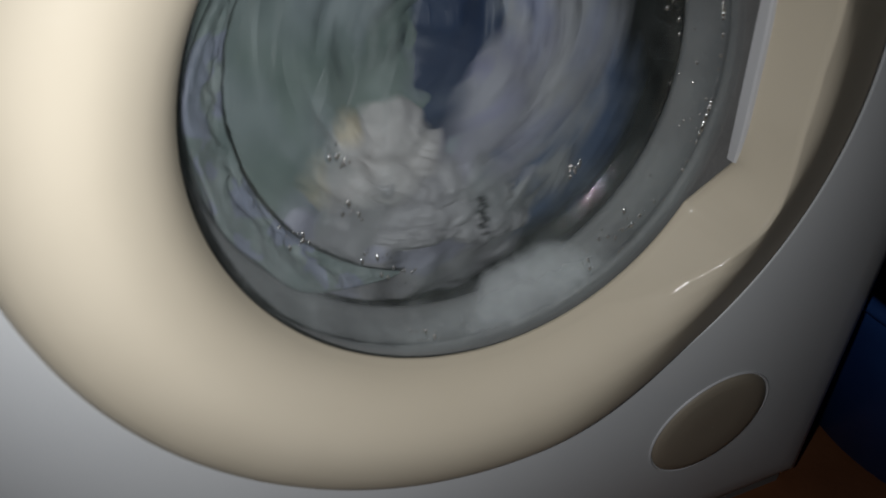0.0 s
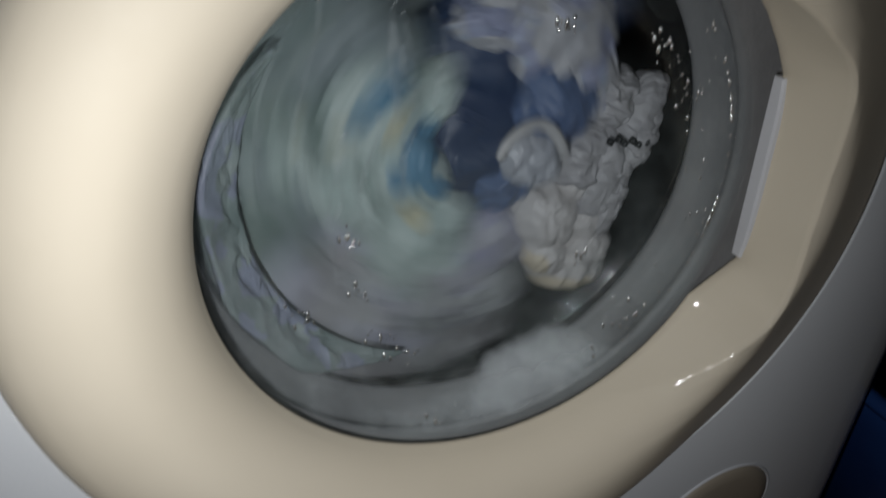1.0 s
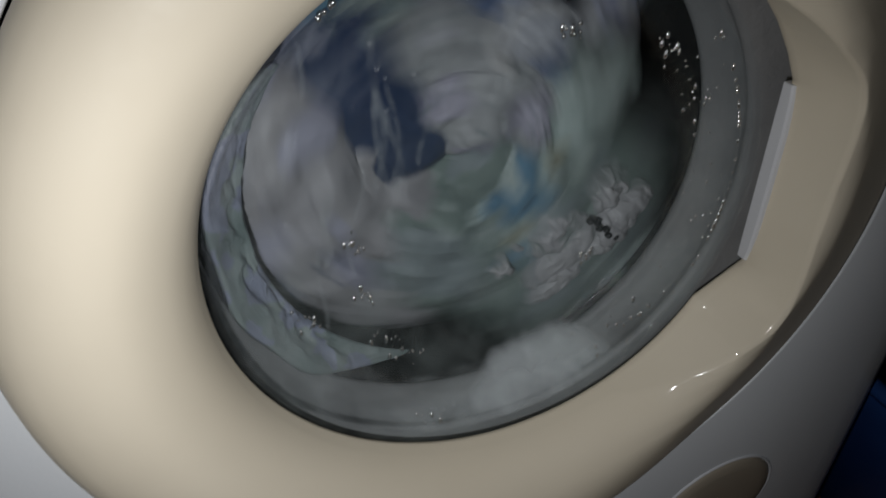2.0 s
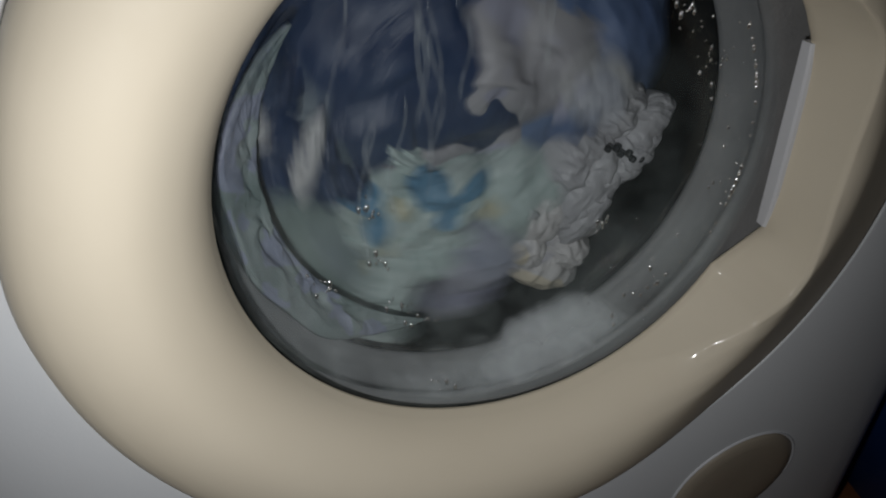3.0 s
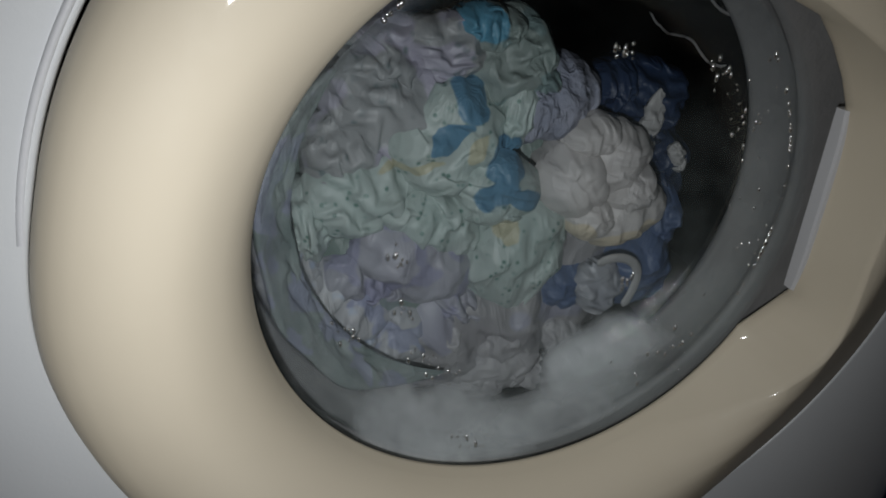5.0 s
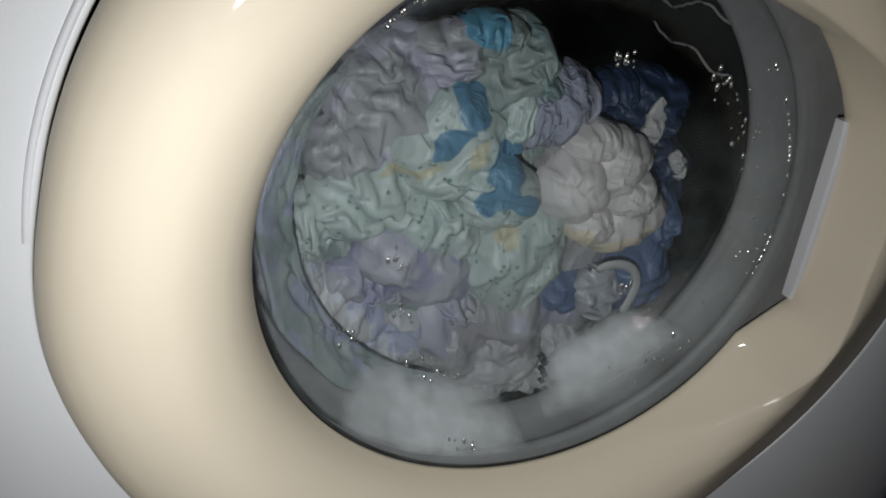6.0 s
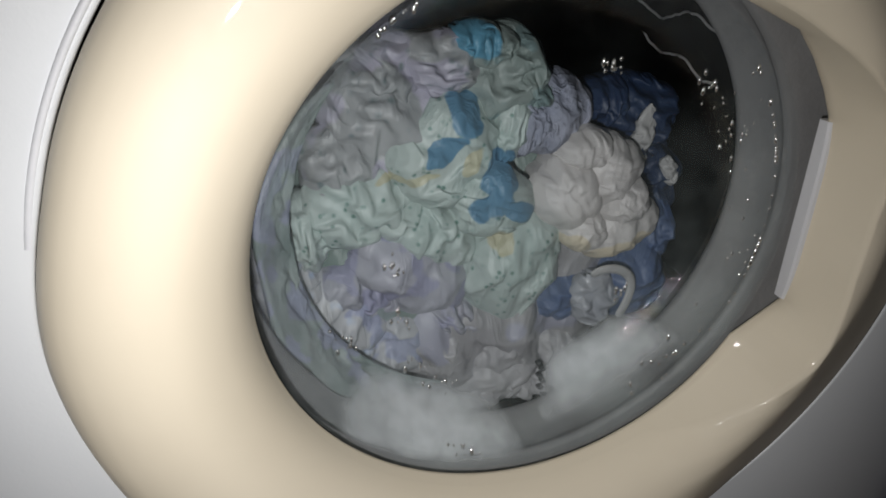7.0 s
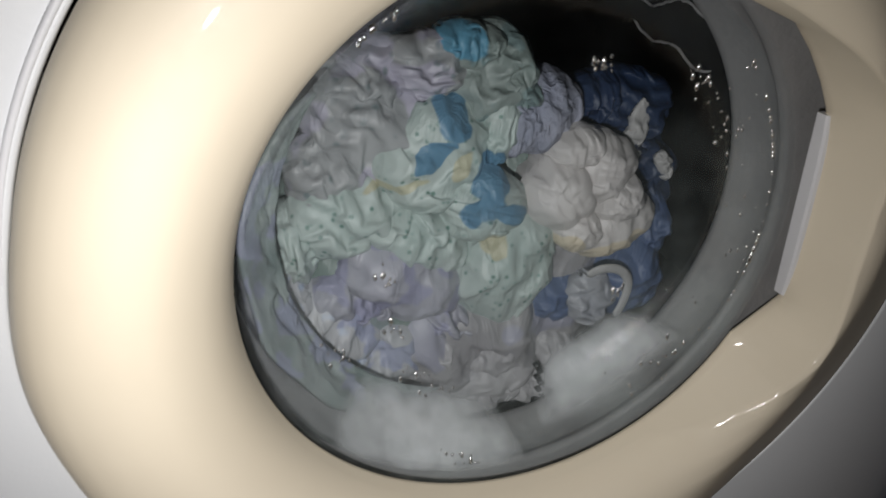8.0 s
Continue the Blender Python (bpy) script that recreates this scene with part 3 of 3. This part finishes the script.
CLOTHES['lav'] = garment('blouse', [
    (-0.052, -0.055, 0.046, 0.026, -32, 0.102, 0.06, 24, 0.004, -25, 26),
    (-0.083, -0.062, 0.028, 0.018, -20, 0.106, 0.05, 25, 0.008, 10, 44),
    (-0.022, -0.092, 0.022, 0.013, -20, 0.107, 0.04, 26, 0.007, 60, 46)], LAV, 'lavender printed blouse, tightly bunched', 'blouse')
CLOTHES['floral'] = garment('bed_sheet', [
    (-0.105, -0.086, 0.046, 0.042, -25, 0.104, 0.06, 27, 0.007, -35, 34),
    (-0.068, -0.110, 0.034, 0.028, 0, 0.105, 0.05, 28, 0.007, 50, 36),
    (-0.128, -0.058, 0.024, 0.042, 10, 0.108, 0.05, 29, 0.006, 80, 34),
    (-0.098, -0.128, 0.040, 0.026, -24, 0.106, 0.05, 30, 0.006, -20, 36)], FLORAL, 'pale bed sheet with blue floral print', 'bed sheet')
CLOTHES['shirt'] = garment('shirt', [
    (0.013, -0.128, 0.031, 0.022, 8, 0.104, 0.05, 31, 0.005, 30, 30),
    (-0.028, -0.114, 0.026, 0.016, 0, 0.106, 0.045, 32, 0.007, 0, 40),
    (0.057, -0.134, 0.022, 0.018, -10, 0.106, 0.05, 33, 0.006, 0, 34),
    (0.003, -0.144, 0.036, 0.017, 5, 0.1015, 0.04, 34, 0.0025, 20, 34),
    (0.052, -0.154, 0.030, 0.015, -8, 0.103, 0.04, 35, 0.0025, 0, 34),
    (-0.002, -0.153, 0.036, 0.013, 5, 0.1005, 0.03, 36, 0.002, 20, 34),
    (0.037, -0.158, 0.026, 0.012, -6, 0.1005, 0.03, 37, 0.002, 0, 34)], SHIRT, 'light grey shirt with a black stitched stripe', 'shirt')
# added bunch: fills gaps in the load, stands for the mint towel in shade
CLOTHES["back"] = garment("backing_bunch", [
    (-0.030, -0.035, 0.110, 0.095, 20, 0.128, 0.09, 41, 0.012, 30, 30),
    (-0.055, 0.006, 0.054, 0.054, 0, 0.122, 0.08, 42, 0.011, 70, 32),
    (-0.060, -0.090, 0.100, 0.070, -20, 0.118, 0.07, 43, 0.010, -30, 28)], BACK, 'added bulky grey-green bunch, a shaded stand-in for the mint towel', 'duvet cover')
CLOTHES["under"] = garment("curtain", [
    (0.025, -0.080, 0.115, 0.090, 10, 0.124, 0.09, 44, 0.011, 20, 26),
    (0.075, -0.075, 0.070, 0.070, 0, 0.122, 0.07, 45, 0.010, -50, 30),
    (0.000, -0.122, 0.100, 0.046, 0, 0.105, 0.06, 46, 0.009, 10, 34)], UNDER, 'heavy grey-lilac curtain under the other laundry', 'curtain')
CLOTHES["side"] = garment("cardigan", [
    (-0.005, -0.088, 0.088, 0.076, 0, 0.136, 0.08, 48, 0.010, 60, 26),
    (0.020, -0.105, 0.060, 0.050, 30, 0.132, 0.07, 49, 0.009, 10, 30)], SIDE, 'dusty blue wet cardigan among the laundry', 'cardigan')


def stitches():
    """Dashes of the black stripe on the shirt's cuff."""
    for i in range(6):
        t = i / 5
        x, z = 0.0350 + 0.0030 * t + (0.0013 if i % 2 else -0.0008), -0.1290 - 0.0270 * t
        n = [(math.cos(k * math.pi / 4), math.sin(k * math.pi / 4)) for k in range(8)]
        vs = [(x + 0.0022 * a, 0.1000, z + 0.0014 * b) for a, b in n] + [(x + 0.0025 * a, 0.104, z + 0.0017 * b) for a, b in n]
        fs = [tuple(range(8)), tuple(range(8, 16))] + [(k, (k + 1) % 8, 8 + (k + 1) % 8, 8 + k) for k in range(8)]
        mesh_object("stitch", vs, fs, STITCH, CLOTHES["shirt"])


def tube(path, radius, sides=10, flat=1.0):
    """A rope along points (x, y, z); flat squashes it along y."""
    vs, fs = [], []
    for i, p in enumerate(path):
        d = Vector(path[min(i + 1, len(path) - 1)]) - Vector(path[max(i - 1, 0)])
        d.normalize()
        s = d.cross(Vector((0, 1, 0)))
        s = s.normalized() if s.length > 1e-6 else Vector((1, 0, 0))
        u = s.cross(d)
        r = radius * (0.35 if i in (0, len(path) - 1) else 1)
        for k in range(sides):
            a = 2 * math.pi * k / sides
            vs.append(Vector(p) + s * r * math.cos(a) + u * r * flat * math.sin(a))
    for i in range(len(path) - 1):
        for k in range(sides):
            fs.append((i * sides + k, i * sides + (k + 1) % sides, (i + 1) * sides + (k + 1) % sides, (i + 1) * sides + k))
    fs += [tuple(range(sides)), tuple(range((len(path) - 1) * sides, len(path) * sides))]
    return vs, fs


stitches()


def caught_fold():
    """Cloth pressed into the gap between the side of the bowl and the gasket."""
    n, k, vs, fs = 110, 15, [], []
    rs, ys = [0.118, 0.1265, 0.133, 0.139, 0.1445, 0.147], [0.0935, 0.0880, 0.0795, 0.0685, 0.0560, 0.0500]
    for side in (0, 1):
        for i in range(n):
            s = i / (n - 1)
            a = radians(140 + 112 * s)
            fat = max(0.0, 1 - abs(2 * s - 1) ** 2.2) ** 0.8 * (1 + 0.25 * noise.noise(Vector((s * 6, 2, 0))))
            for j in range(k):
                t = j / (k - 1)
                q = Vector((a * 4.5 + t * 1.2, t * 2.4 - a * 2, 4))
                q += noise.noise_vector(q * 0.7) * 0.8
                fold = (1 - abs(noise.noise(q))) ** 3
                e = max(0.0, 1 - abs(2 * t - 1) ** 4)
                r = 0.1205 + 0.0005 * t + 0.019 * t * fat
                y = interp(r, rs, ys)
                lift = 0.0062 - 0.0056 * fold * e * min(1, fat) + (0.003 if side else 0)
                vs.append(((r + lift * 0.8) * math.cos(a), y + lift * 0.6, ZR + (r + lift * 0.8) * math.sin(a)))
    m = n * k
    for i in range(n - 1):
        for j in range(k - 1):
            p = i * k + j
            fs += [(p, p + 1, p + k + 1, p + k), (m + p, m + p + k, m + p + k + 1, m + p + 1)]
    for i in range(n - 1):
        for j in (0, k - 1):
            p = i * k + j
            fs.append((p, p + k, m + p + k, m + p))
    for j in range(k - 1):
        for p in (j, (n - 1) * k + j):
            fs.append((p, p + 1, m + p + 1, m + p))
    ob = mesh_object("tea_towel", vs, fs, CAUGHT)
    return tagged(ob, "grey-green wet cloth caught between the glass and the gasket", "towel")


CAUGHT = cloth("caught_cloth", (0.22, 0.28, 0.27), (0.42, 0.47, 0.46), blotch=((0.26, 0.28, 0.36), 60.0))
caught_fold()
# pale waistband looped over the jeans
LX, LZ = 0.077, -0.086
loop = [(LX + 0.021 * math.cos(a) * (1 + 0.2 * math.sin(2 * a)), 0.1030 + 0.001 * math.sin(3 * a), LZ + 0.026 * math.sin(a)) for a in np.linspace(radians(-35), radians(125), 28)]
mesh_object("waistband", *tube(loop, 0.0034, 10, 0.45), BAND, CLOTHES["denim"], "pale waistband")
mesh_object("pocket_lining", *lump(LX, LZ - 0.004, 0.019, 0.022, 10, 0.1022, 0.03, 61, 0.005, 70, 34, 44), LINING, CLOTHES["denim"], "wet pale blue pocket lining")
# pale cuffs of the sweater
CX, CZ = 0.112, 0.012
mesh_object("cuff", *lump(CX, CZ, 0.008, 0.026, -14, 0.1305, 0.014, 62, 0.003, 80, 34, 36), BAND, CLOTHES["navy"], "pale cuff")
mesh_object("cuff", *lump(CX + 0.026, CZ - 0.022, 0.006, 0.012, 20, 0.1305, 0.012, 63, 0.003, 80, 34, 30), BAND, CLOTHES["navy"], "pale cuff")


# white threads on the drum wall, modelled in place of its wavy reflections
def trail(y0, y1, a0, a1, zig, seed):
    rng = random.Random(seed)
    path = []
    for t in np.linspace(0, 1, 26):
        a = radians(a0 + (a1 - a0) * t + zig * math.sin(t * 11 + seed) + rng.uniform(-0.25, 0.25))
        path.append((0.2355 * math.cos(a), y0 + (y1 - y0) * t, 0.2355 * math.sin(a)))
    mesh_object("suds_trail", *tube(path, 0.0011, 6), GLINT_WHITE, drum, "thin white suds trail")


GLINT_WHITE = plastic("glint_white", (0.7, 0.7, 0.7), (0.5, 0.5, 0.5), 0.4)
trail(0.36, 0.205, 16, 16.5, 1.4, 1)
trail(0.34, 0.225, 9, 5.0, 0.9, 2)
trail(0.30, 0.19, 24, 21, 1.0, 3)


# ---- suds, drops ----
def foam(a0, a1, r0, r1, seed, thick, label):
    """A bank of suds between two bearings, lying against the outside of the bowl."""
    rng = random.Random(seed)
    off = Vector((rng.uniform(-9, 9), rng.uniform(-9, 9), 0))
    n, k, vs, fs, dens = 60, 16, [], [], []
    for side in (0, 1):
        for i in range(n):
            s = i / (n - 1)
            a = radians(a0 + (a1 - a0) * s)
            fat = math.sqrt(max(0.0, 1 - abs(2 * s - 1) ** 2.5))
            for j in range(k):
                t = j / (k - 1)
                top = r0 + (0.147 - r0) * (1 - fat) + 0.006 * noise.noise(Vector((s * 7, 0, seed)) + off) * fat
                r = top + (r1 - top) * t
                y = interp(r, [0.100, 0.118, 0.1265, 0.133, 0.139, 0.1445, 0.147, 0.150, 0.156], [0.0945, 0.091, 0.086, 0.078, 0.067, 0.0555, 0.0485, 0.0445, 0.0440]) + 0.0012
                bub = noise.noise(Vector((a * 14, r * 160, 1)) + off) * 0.0009 + noise.noise(Vector((a * 45, r * 420, 5)) + off) * 0.0006
                e = max(0.0, 1 - abs(2 * t - 1) ** 2.5) * fat
                y += 0.006 - 0.0055 * e - bub * e if side == 0 else 0.0065 + 0.004 * e
                vs.append((r * math.cos(a), y, r * math.sin(a) - 0.0035))
                dens.append(thick * (e if side == 0 else 0))
    m = n * k
    for i in range(n - 1):
        for j in range(k - 1):
            p = i * k + j
            fs.append((p, p + 1, p + k + 1, p + k))
    vs, dens = vs[:m], dens[:m]
    ob = mesh_object("soap_foam", vs, fs, SUDS)
    layer = ob.data.attributes.new("suds", "FLOAT", "POINT")
    layer.data.foreach_set("value", dens)
    ob.location = (0, 0, ZC)
    return tagged(ob, label, "foam", kind="stuff")


foam_right = foam(-82, -38, 0.114, 0.146, 51, 0.85, "white soap foam lying in the gasket fold")
foam_left = foam(-140, -88, 0.120, 0.1555, 52, 0.85, "thin white soap foam against the glass")
suds_smear = foam(-182, -100, 0.122, 0.1555, 54, 0.30, "faint soapy smear on the lower glass")
foam_low = foam(-120, -50, 0.132, 0.1555, 53, 0.5, "thinning soap foam draining under the bowl")


DROPLETS = ((-119.9, 0.113), (-112.7, 0.118), (-41.2, 0.104), (-107.3, 0.1425), (17.9, 0.147), (21.2, 0.132), (-158.3, 0.075), (-145.4, 0.1206),
            (-44.4, 0.140), (-7.2, 0.146), (-13.3, 0.145), (55.6, 0.099), (122.0, 0.141), (-138.2, 0.092), (33.0, 0.128))


def drops():
    """Water beads on the bowl: small clusters, and a scatter beside the grip."""
    rng = random.Random(5)
    vs, fs = [], []
    ring = 12
    spots_at = [(a + rng.gauss(0, 3.2), r + rng.gauss(0, 0.0025), rng.choice([0.0005, 0.0007, 0.0010, 0.0014])) for a, r in DROPLETS for _ in range(12)]
    spots_at += [(rng.uniform(-60, 40), rng.uniform(0.130, 0.1465), rng.choice([0.0005, 0.0008, 0.0011])) for _ in range(60)]
    for deg, r, s in spots_at:
        a = radians(deg)
        r = min(r, 0.1425)
        y = interp(r, [p[0] for p in bowl_in[::-1]], [p[1] for p in bowl_in[::-1]]) - 0.0002
        c = Vector((r * math.cos(a), y, ZR + r * math.sin(a)))
        long = rng.uniform(1.0, 2.2)
        k = len(vs)
        for lat in (0.2, 0.6, 1.0):
            for j in range(ring):
                b = 2 * math.pi * j / ring
                q = math.sin(lat * math.pi / 2) * s
                vs.append(c + Vector((q * math.cos(b), -s * 0.85 * math.cos(lat * math.pi / 2), q * long * math.sin(b))))
        for m in range(2):
            for j in range(ring):
                fs.append((k + m * ring + j, k + m * ring + (j + 1) % ring, k + (m + 1) * ring + (j + 1) % ring, k + (m + 1) * ring + j))
        fs.append(tuple(k + j for j in range(ring)))
    ob = mesh_object("water_drops", vs, fs, WATER)
    ob.visible_shadow = False
    return tagged(ob, "clear water drops clinging to the glass bowl", "water", kind="stuff")


drops()


def film_water():
    """Running water: mostly clear, a little milky with soap."""
    m, nt, b = nodes_of("running_water")
    nt.nodes.remove(b)
    co = coords(nt)
    clear = nt.nodes.new("ShaderNodeBsdfTransparent")
    milk = nt.nodes.new("ShaderNodeBsdfDiffuse")
    milk.inputs[0].default_value = (0.7, 0.74, 0.74, 1)
    gloss = nt.nodes.new("ShaderNodeBsdfGlossy")
    gloss.inputs["Roughness"].default_value = 0.25
    m1, m2 = nt.nodes.new("ShaderNodeMixShader"), nt.nodes.new("ShaderNodeMixShader")
    f1 = nt.nodes.new("ShaderNodeMapRange")
    f1.inputs[1].default_value, f1.inputs[2].default_value = 0.4, 0.75
    f1.inputs[3].default_value, f1.inputs[4].default_value = 0.01, 0.12
    nt.links.new(noise_tex(nt, co, 60, 4), f1.inputs[0])
    nt.links.new(f1.outputs[0], m1.inputs[0])
    nt.links.new(clear.outputs[0], m1.inputs[1])
    nt.links.new(milk.outputs[0], m1.inputs[2])
    m2.inputs[0].default_value = 0.03
    nt.links.new(m1.outputs[0], m2.inputs[1])
    nt.links.new(gloss.outputs[0], m2.inputs[2])
    nt.links.new(m2.outputs[0], nt.nodes["Material Output"].inputs[0])
    return m


def strands():
    """Threads of water that run down behind the glass while the drum turns."""
    rng = random.Random(11)
    vs, fs = [], []
    for i in range(11):
        x = rng.uniform(-0.100, 0.030)
        z = rng.uniform(-0.02, 0.085)
        size = rng.uniform(0.025, 0.065)
        path = []
        for t in np.linspace(-1, 1, 14):
            px, pz = x + 0.004 * math.sin(3 * t + i) + 0.01 * t * (x + 0.03) / 0.07, z - size * t
            r = min(math.hypot(px, pz), 0.118)
            path.append((px, interp(r, [0, 0.06, 0.095, 0.118], [0.1012, 0.0995, 0.0968, 0.0925]), pz))
        v, f = tube(path, rng.uniform(0.0010, 0.0028), 8, 0.3)
        k = len(vs)
        vs += v
        fs += [tuple(q + k for q in face) for face in f]
    ob = mesh_object("running_water", vs, fs, film_water())
    ob.visible_shadow = False
    return tagged(ob, "soapy water running down behind the glass", "water", kind="stuff")


water_threads = strands()


# ---- beside the machine ----
def tub():
    """Tub with a rolled rim and two grips."""
    base = tagged(new("plastic_tub"), "dark blue plastic tub standing on the floor", "tub")
    vs, fs = lathe([(0.001, 0.004), (0.15, 0.003), (0.165, 0.012), (0.19, 0.17), (0.196, 0.203), (0.193, 0.206), (0.186, 0.17), (0.160, 0.018), (0.001, 0.010)], 72, z0=0)
    mesh_object("tub_wall", [(x, z, y) for x, y, z in vs], fs, BLUEPL, base)
    vs, fs = lathe([(0.1925, 0.2065), (0.1965, 0.2035), (0.207, 0.205), (0.209, 0.211), (0.204, 0.217), (0.196, 0.216)], 72, True, z0=0)
    mesh_object("rim", [(x, z, y) for x, y, z in vs], fs, BLUEPL, base)
    for side in (-1, 1):
        arc = [radians(90 * side + d) for d in np.linspace(-16, 16, 11)]
        path = [((0.207 + 0.02 * math.sin(math.pi * k / 10)) * math.cos(a), (0.207 + 0.02 * math.sin(math.pi * k / 10)) * math.sin(a), 0.209) for k, a in enumerate(arc)]
        mesh_object("grip", *tube(path, 0.006, 8), BLUEPL, base)
    base.location = (0.555, 0.03, 0.0)
    return base


tub()


# ---- what moves ----
TURN = ((4.1, -190), (4.2, -150), (4.3, -112), (4.4, -76), (4.5, -42), (4.6, -15), (4.7, -3), (4.8, 0))


def turned(t):
    """Degrees of the drum's turn, anticlockwise from the front, up to its stop."""
    if t < 4.1:
        return -190 - 400 * (4.1 - t)
    return interp(t, [a for a, b in TURN], [b for a, b in TURN])


TIMES = (0, 0.5, 1.0, 2.5, 3.0, 3.5, 4.0, 4.5, 4.7)


def tumble(key, bearings, radii, depths):
    """Carry a piece of laundry round the drum's axis until the drum stands still: its middle's bearing and distance, and how far it sinks back."""
    last, home = radians(bearings[-1]), radii[-1]
    mx, mz = home * math.cos(last), home * math.sin(last)
    rows = []
    for i in range(49):
        t = i / 10
        b, r = radians(interp(t, TIMES, bearings)), interp(t, TIMES, radii)
        ca, sa = math.cos(b - last), math.sin(b - last)
        x, z = r * math.cos(b) - (mx * ca - mz * sa), r * math.sin(b) - (mx * sa + mz * ca)
        rows.append((t, pose(x, interp(t, TIMES, depths), ZC + z, 0, -math.degrees(b - last), 0)))
    rows.append((8.0, pose(0, 0, ZC)))
    walk(CLOTHES[key], rows)


def motions():
    rows = [(i / 10, pose(0, 0, ZC, 0, -turned(i / 10), 0)) for i in range(51)]
    walk(drum, rows + [(8.0, pose(0, 0, ZC))])
    # bearing of each piece round the drum's axis in degrees anticlockwise, distance from it, and depth behind its last place
    tumble('back', (-2710, -2350, -1997, -1257, -878, -539, -479, -189, -146.3), (0.075, 0.062, 0.084, 0.078, 0.115, 0.115, 0.115, 0.098, 0.0541), (-0.014, -0.014, -0.01, -0.014, -0.008, -0.012, -0.006, -0.011, 0))
    tumble('under', (-1546, -1491, -1192, -705, -623, -431, -130, -118, -71.2), (0.114, 0.115, 0.115, 0.042, 0.007, 0.019, 0.115, 0.040, 0.0930), (0.001, 0.007, 0.001, -0.001, 0, -0.002, 0.0005, -0.0005, 0))
    tumble('side', (-1839, -1539, -1334, -839, -686, -606, -293, -86, -86.4), (0.115, 0.115, 0.095, 0.115, 0.088, 0.047, 0.012, 0.095, 0.0952), (-0.02, -0.025, 0.075, -0.017, -0.022, -0.01, -0.0285, 0, 0))
    tumble('navy', (-1752, -1574, -1393, -637, -556, -356, -156, -8, -8.1), (0.038, 0.115, 0.064, 0.079, 0.056, 0.071, 0.115, 0.071, 0.0707), (-0.019, -0.028, -0.022, -0.016, -0.03, 0.075, -0.028, 0, 0))
    tumble('denim', (-1820, -1518, -1428, -801, -700, -374, -322, -40, -39.7), (0.115, 0.079, 0.063, 0.115, 0.093, 0.100, 0.033, 0.130, 0.1300), (0.009, -0.003, -0.001, -0.001, -0.001, 0.004, 0, 0, 0))
    tumble('mint', (-2293, -1970, -1616, -866, -831, -537, -436, -207, -165.6), (0.101, 0.089, 0.058, 0.115, 0.085, 0.112, 0.115, 0.097, 0.0361), (0.021, 0.011, 0.003, 0.011, 0.005, 0.008, 0.011, 0.008, 0))
    tumble('grey', (-1871, -1738, -1538, -774, -539, -339, 1, 89, 138.4), (0.115, 0.083, 0.111, 0.031, 0.083, 0.046, 0.105, 0.021, 0.0829), (-0.004, 0.075, -0.005, -0.007, 0.075, -0.007, -0.002, -0.006, 0))
    tumble('green', (-1764, -1564, -1364, -764, -587, -387, -187, 13, 82.8), (0.072, 0.072, 0.072, 0.115, 0.072, 0.072, 0.072, 0.082, 0.0716), (0.075, 0.075, 0.075, -0.01, 0.075, 0.075, 0.075, -0.011, 0))
    tumble('floral', (-1806, -1433, -1392, -884, -684, -484, -205, -205, -136.5), (0.084, 0.099, 0.097, 0.138, 0.138, 0.052, 0.098, 0.090, 0.1379), (0.004, 0.006, 0.004, 0.075, 0.075, 0.003, 0.002, 0.02, 0))
    tumble('lav', (-2188, -1833, -1509, -999, -799, -532, -332, -232, -128.7), (0.058, 0.075, 0.090, 0.083, 0.115, 0.083, 0.083, 0.020, 0.0832), (0.001, 0.003, 0.007, 0.075, 0.005, 0.075, 0.075, 0.0005, 0))
    tumble('shirt', (-91, -55, -14, -60, -31, -61, -22, -84, -85.9), (0.099, 0.115, 0.109, 0.115, 0.097, 0.115, 0.100, 0.101, 0.1404), (0.0055, 0.0025, 0.0025, 0.0015, 0.0015, 0.0015, 0.0015, 0.0015, 0))
    tumble('sock', (-126, -4, -37, -84, -54, -69, -39, -9, -9.1), (0.070, 0.115, 0.115, 0.076, 0.115, 0.076, 0.076, 0.076, 0.0760), (0.008, 0.005, 0.002, 0.075, 0.006, 0.075, 0.075, 0, 0))
    tumble('fuzzy', (-1741, -1541, -1341, -741, -442, -353, -153, 47, 46.5), (0.060, 0.060, 0.060, 0.115, 0.103, 0.060, 0.060, 0.052, 0.0523), (0.075, 0.075, 0.075, -0.01, -0.011, 0.075, 0.075, 0, 0))
    rows = [(i / 10, pose(0.010 * math.sin(i * 0.9), 0.0, ZC - 0.012 + 0.016 * math.sin(i * 2.1))) for i in range(42)]
    walk(water_threads, rows + [(4.45, pose(0, 0.06, ZC - 0.14)), (8.0, pose(0, 0.06, ZC - 0.14))])
    gone = pose(0.004, 0.003, ZC - 0.034)
    walk(foam_low, [(0, pose(0, 0, ZC, 0, -6, 0)), (4.4, pose(0, 0, ZC)), (5.2, pose(0, 0, ZC)), (6.1, gone), (8.0, gone)])
    under = pose(-0.012, 0.003, ZC - 0.030, 0, -12, 0)
    walk(foam_left, [(0, under), (4.4, under), (4.9, pose(-0.004, 0.001, ZC - 0.012, 0, -5, 0)), (6.2, pose(0, 0, ZC)), (8.0, pose(0, 0, ZC))])
    side = pose(0.006, 0, ZC - 0.020, 0, 12, 0)
    walk(foam_right, [(0, side), (4.4, side), (4.9, pose(0, 0, ZC - 0.002, 0, 4, 0)), (6.2, pose(0, 0, ZC)), (8.0, pose(0, 0, ZC))])


motions()
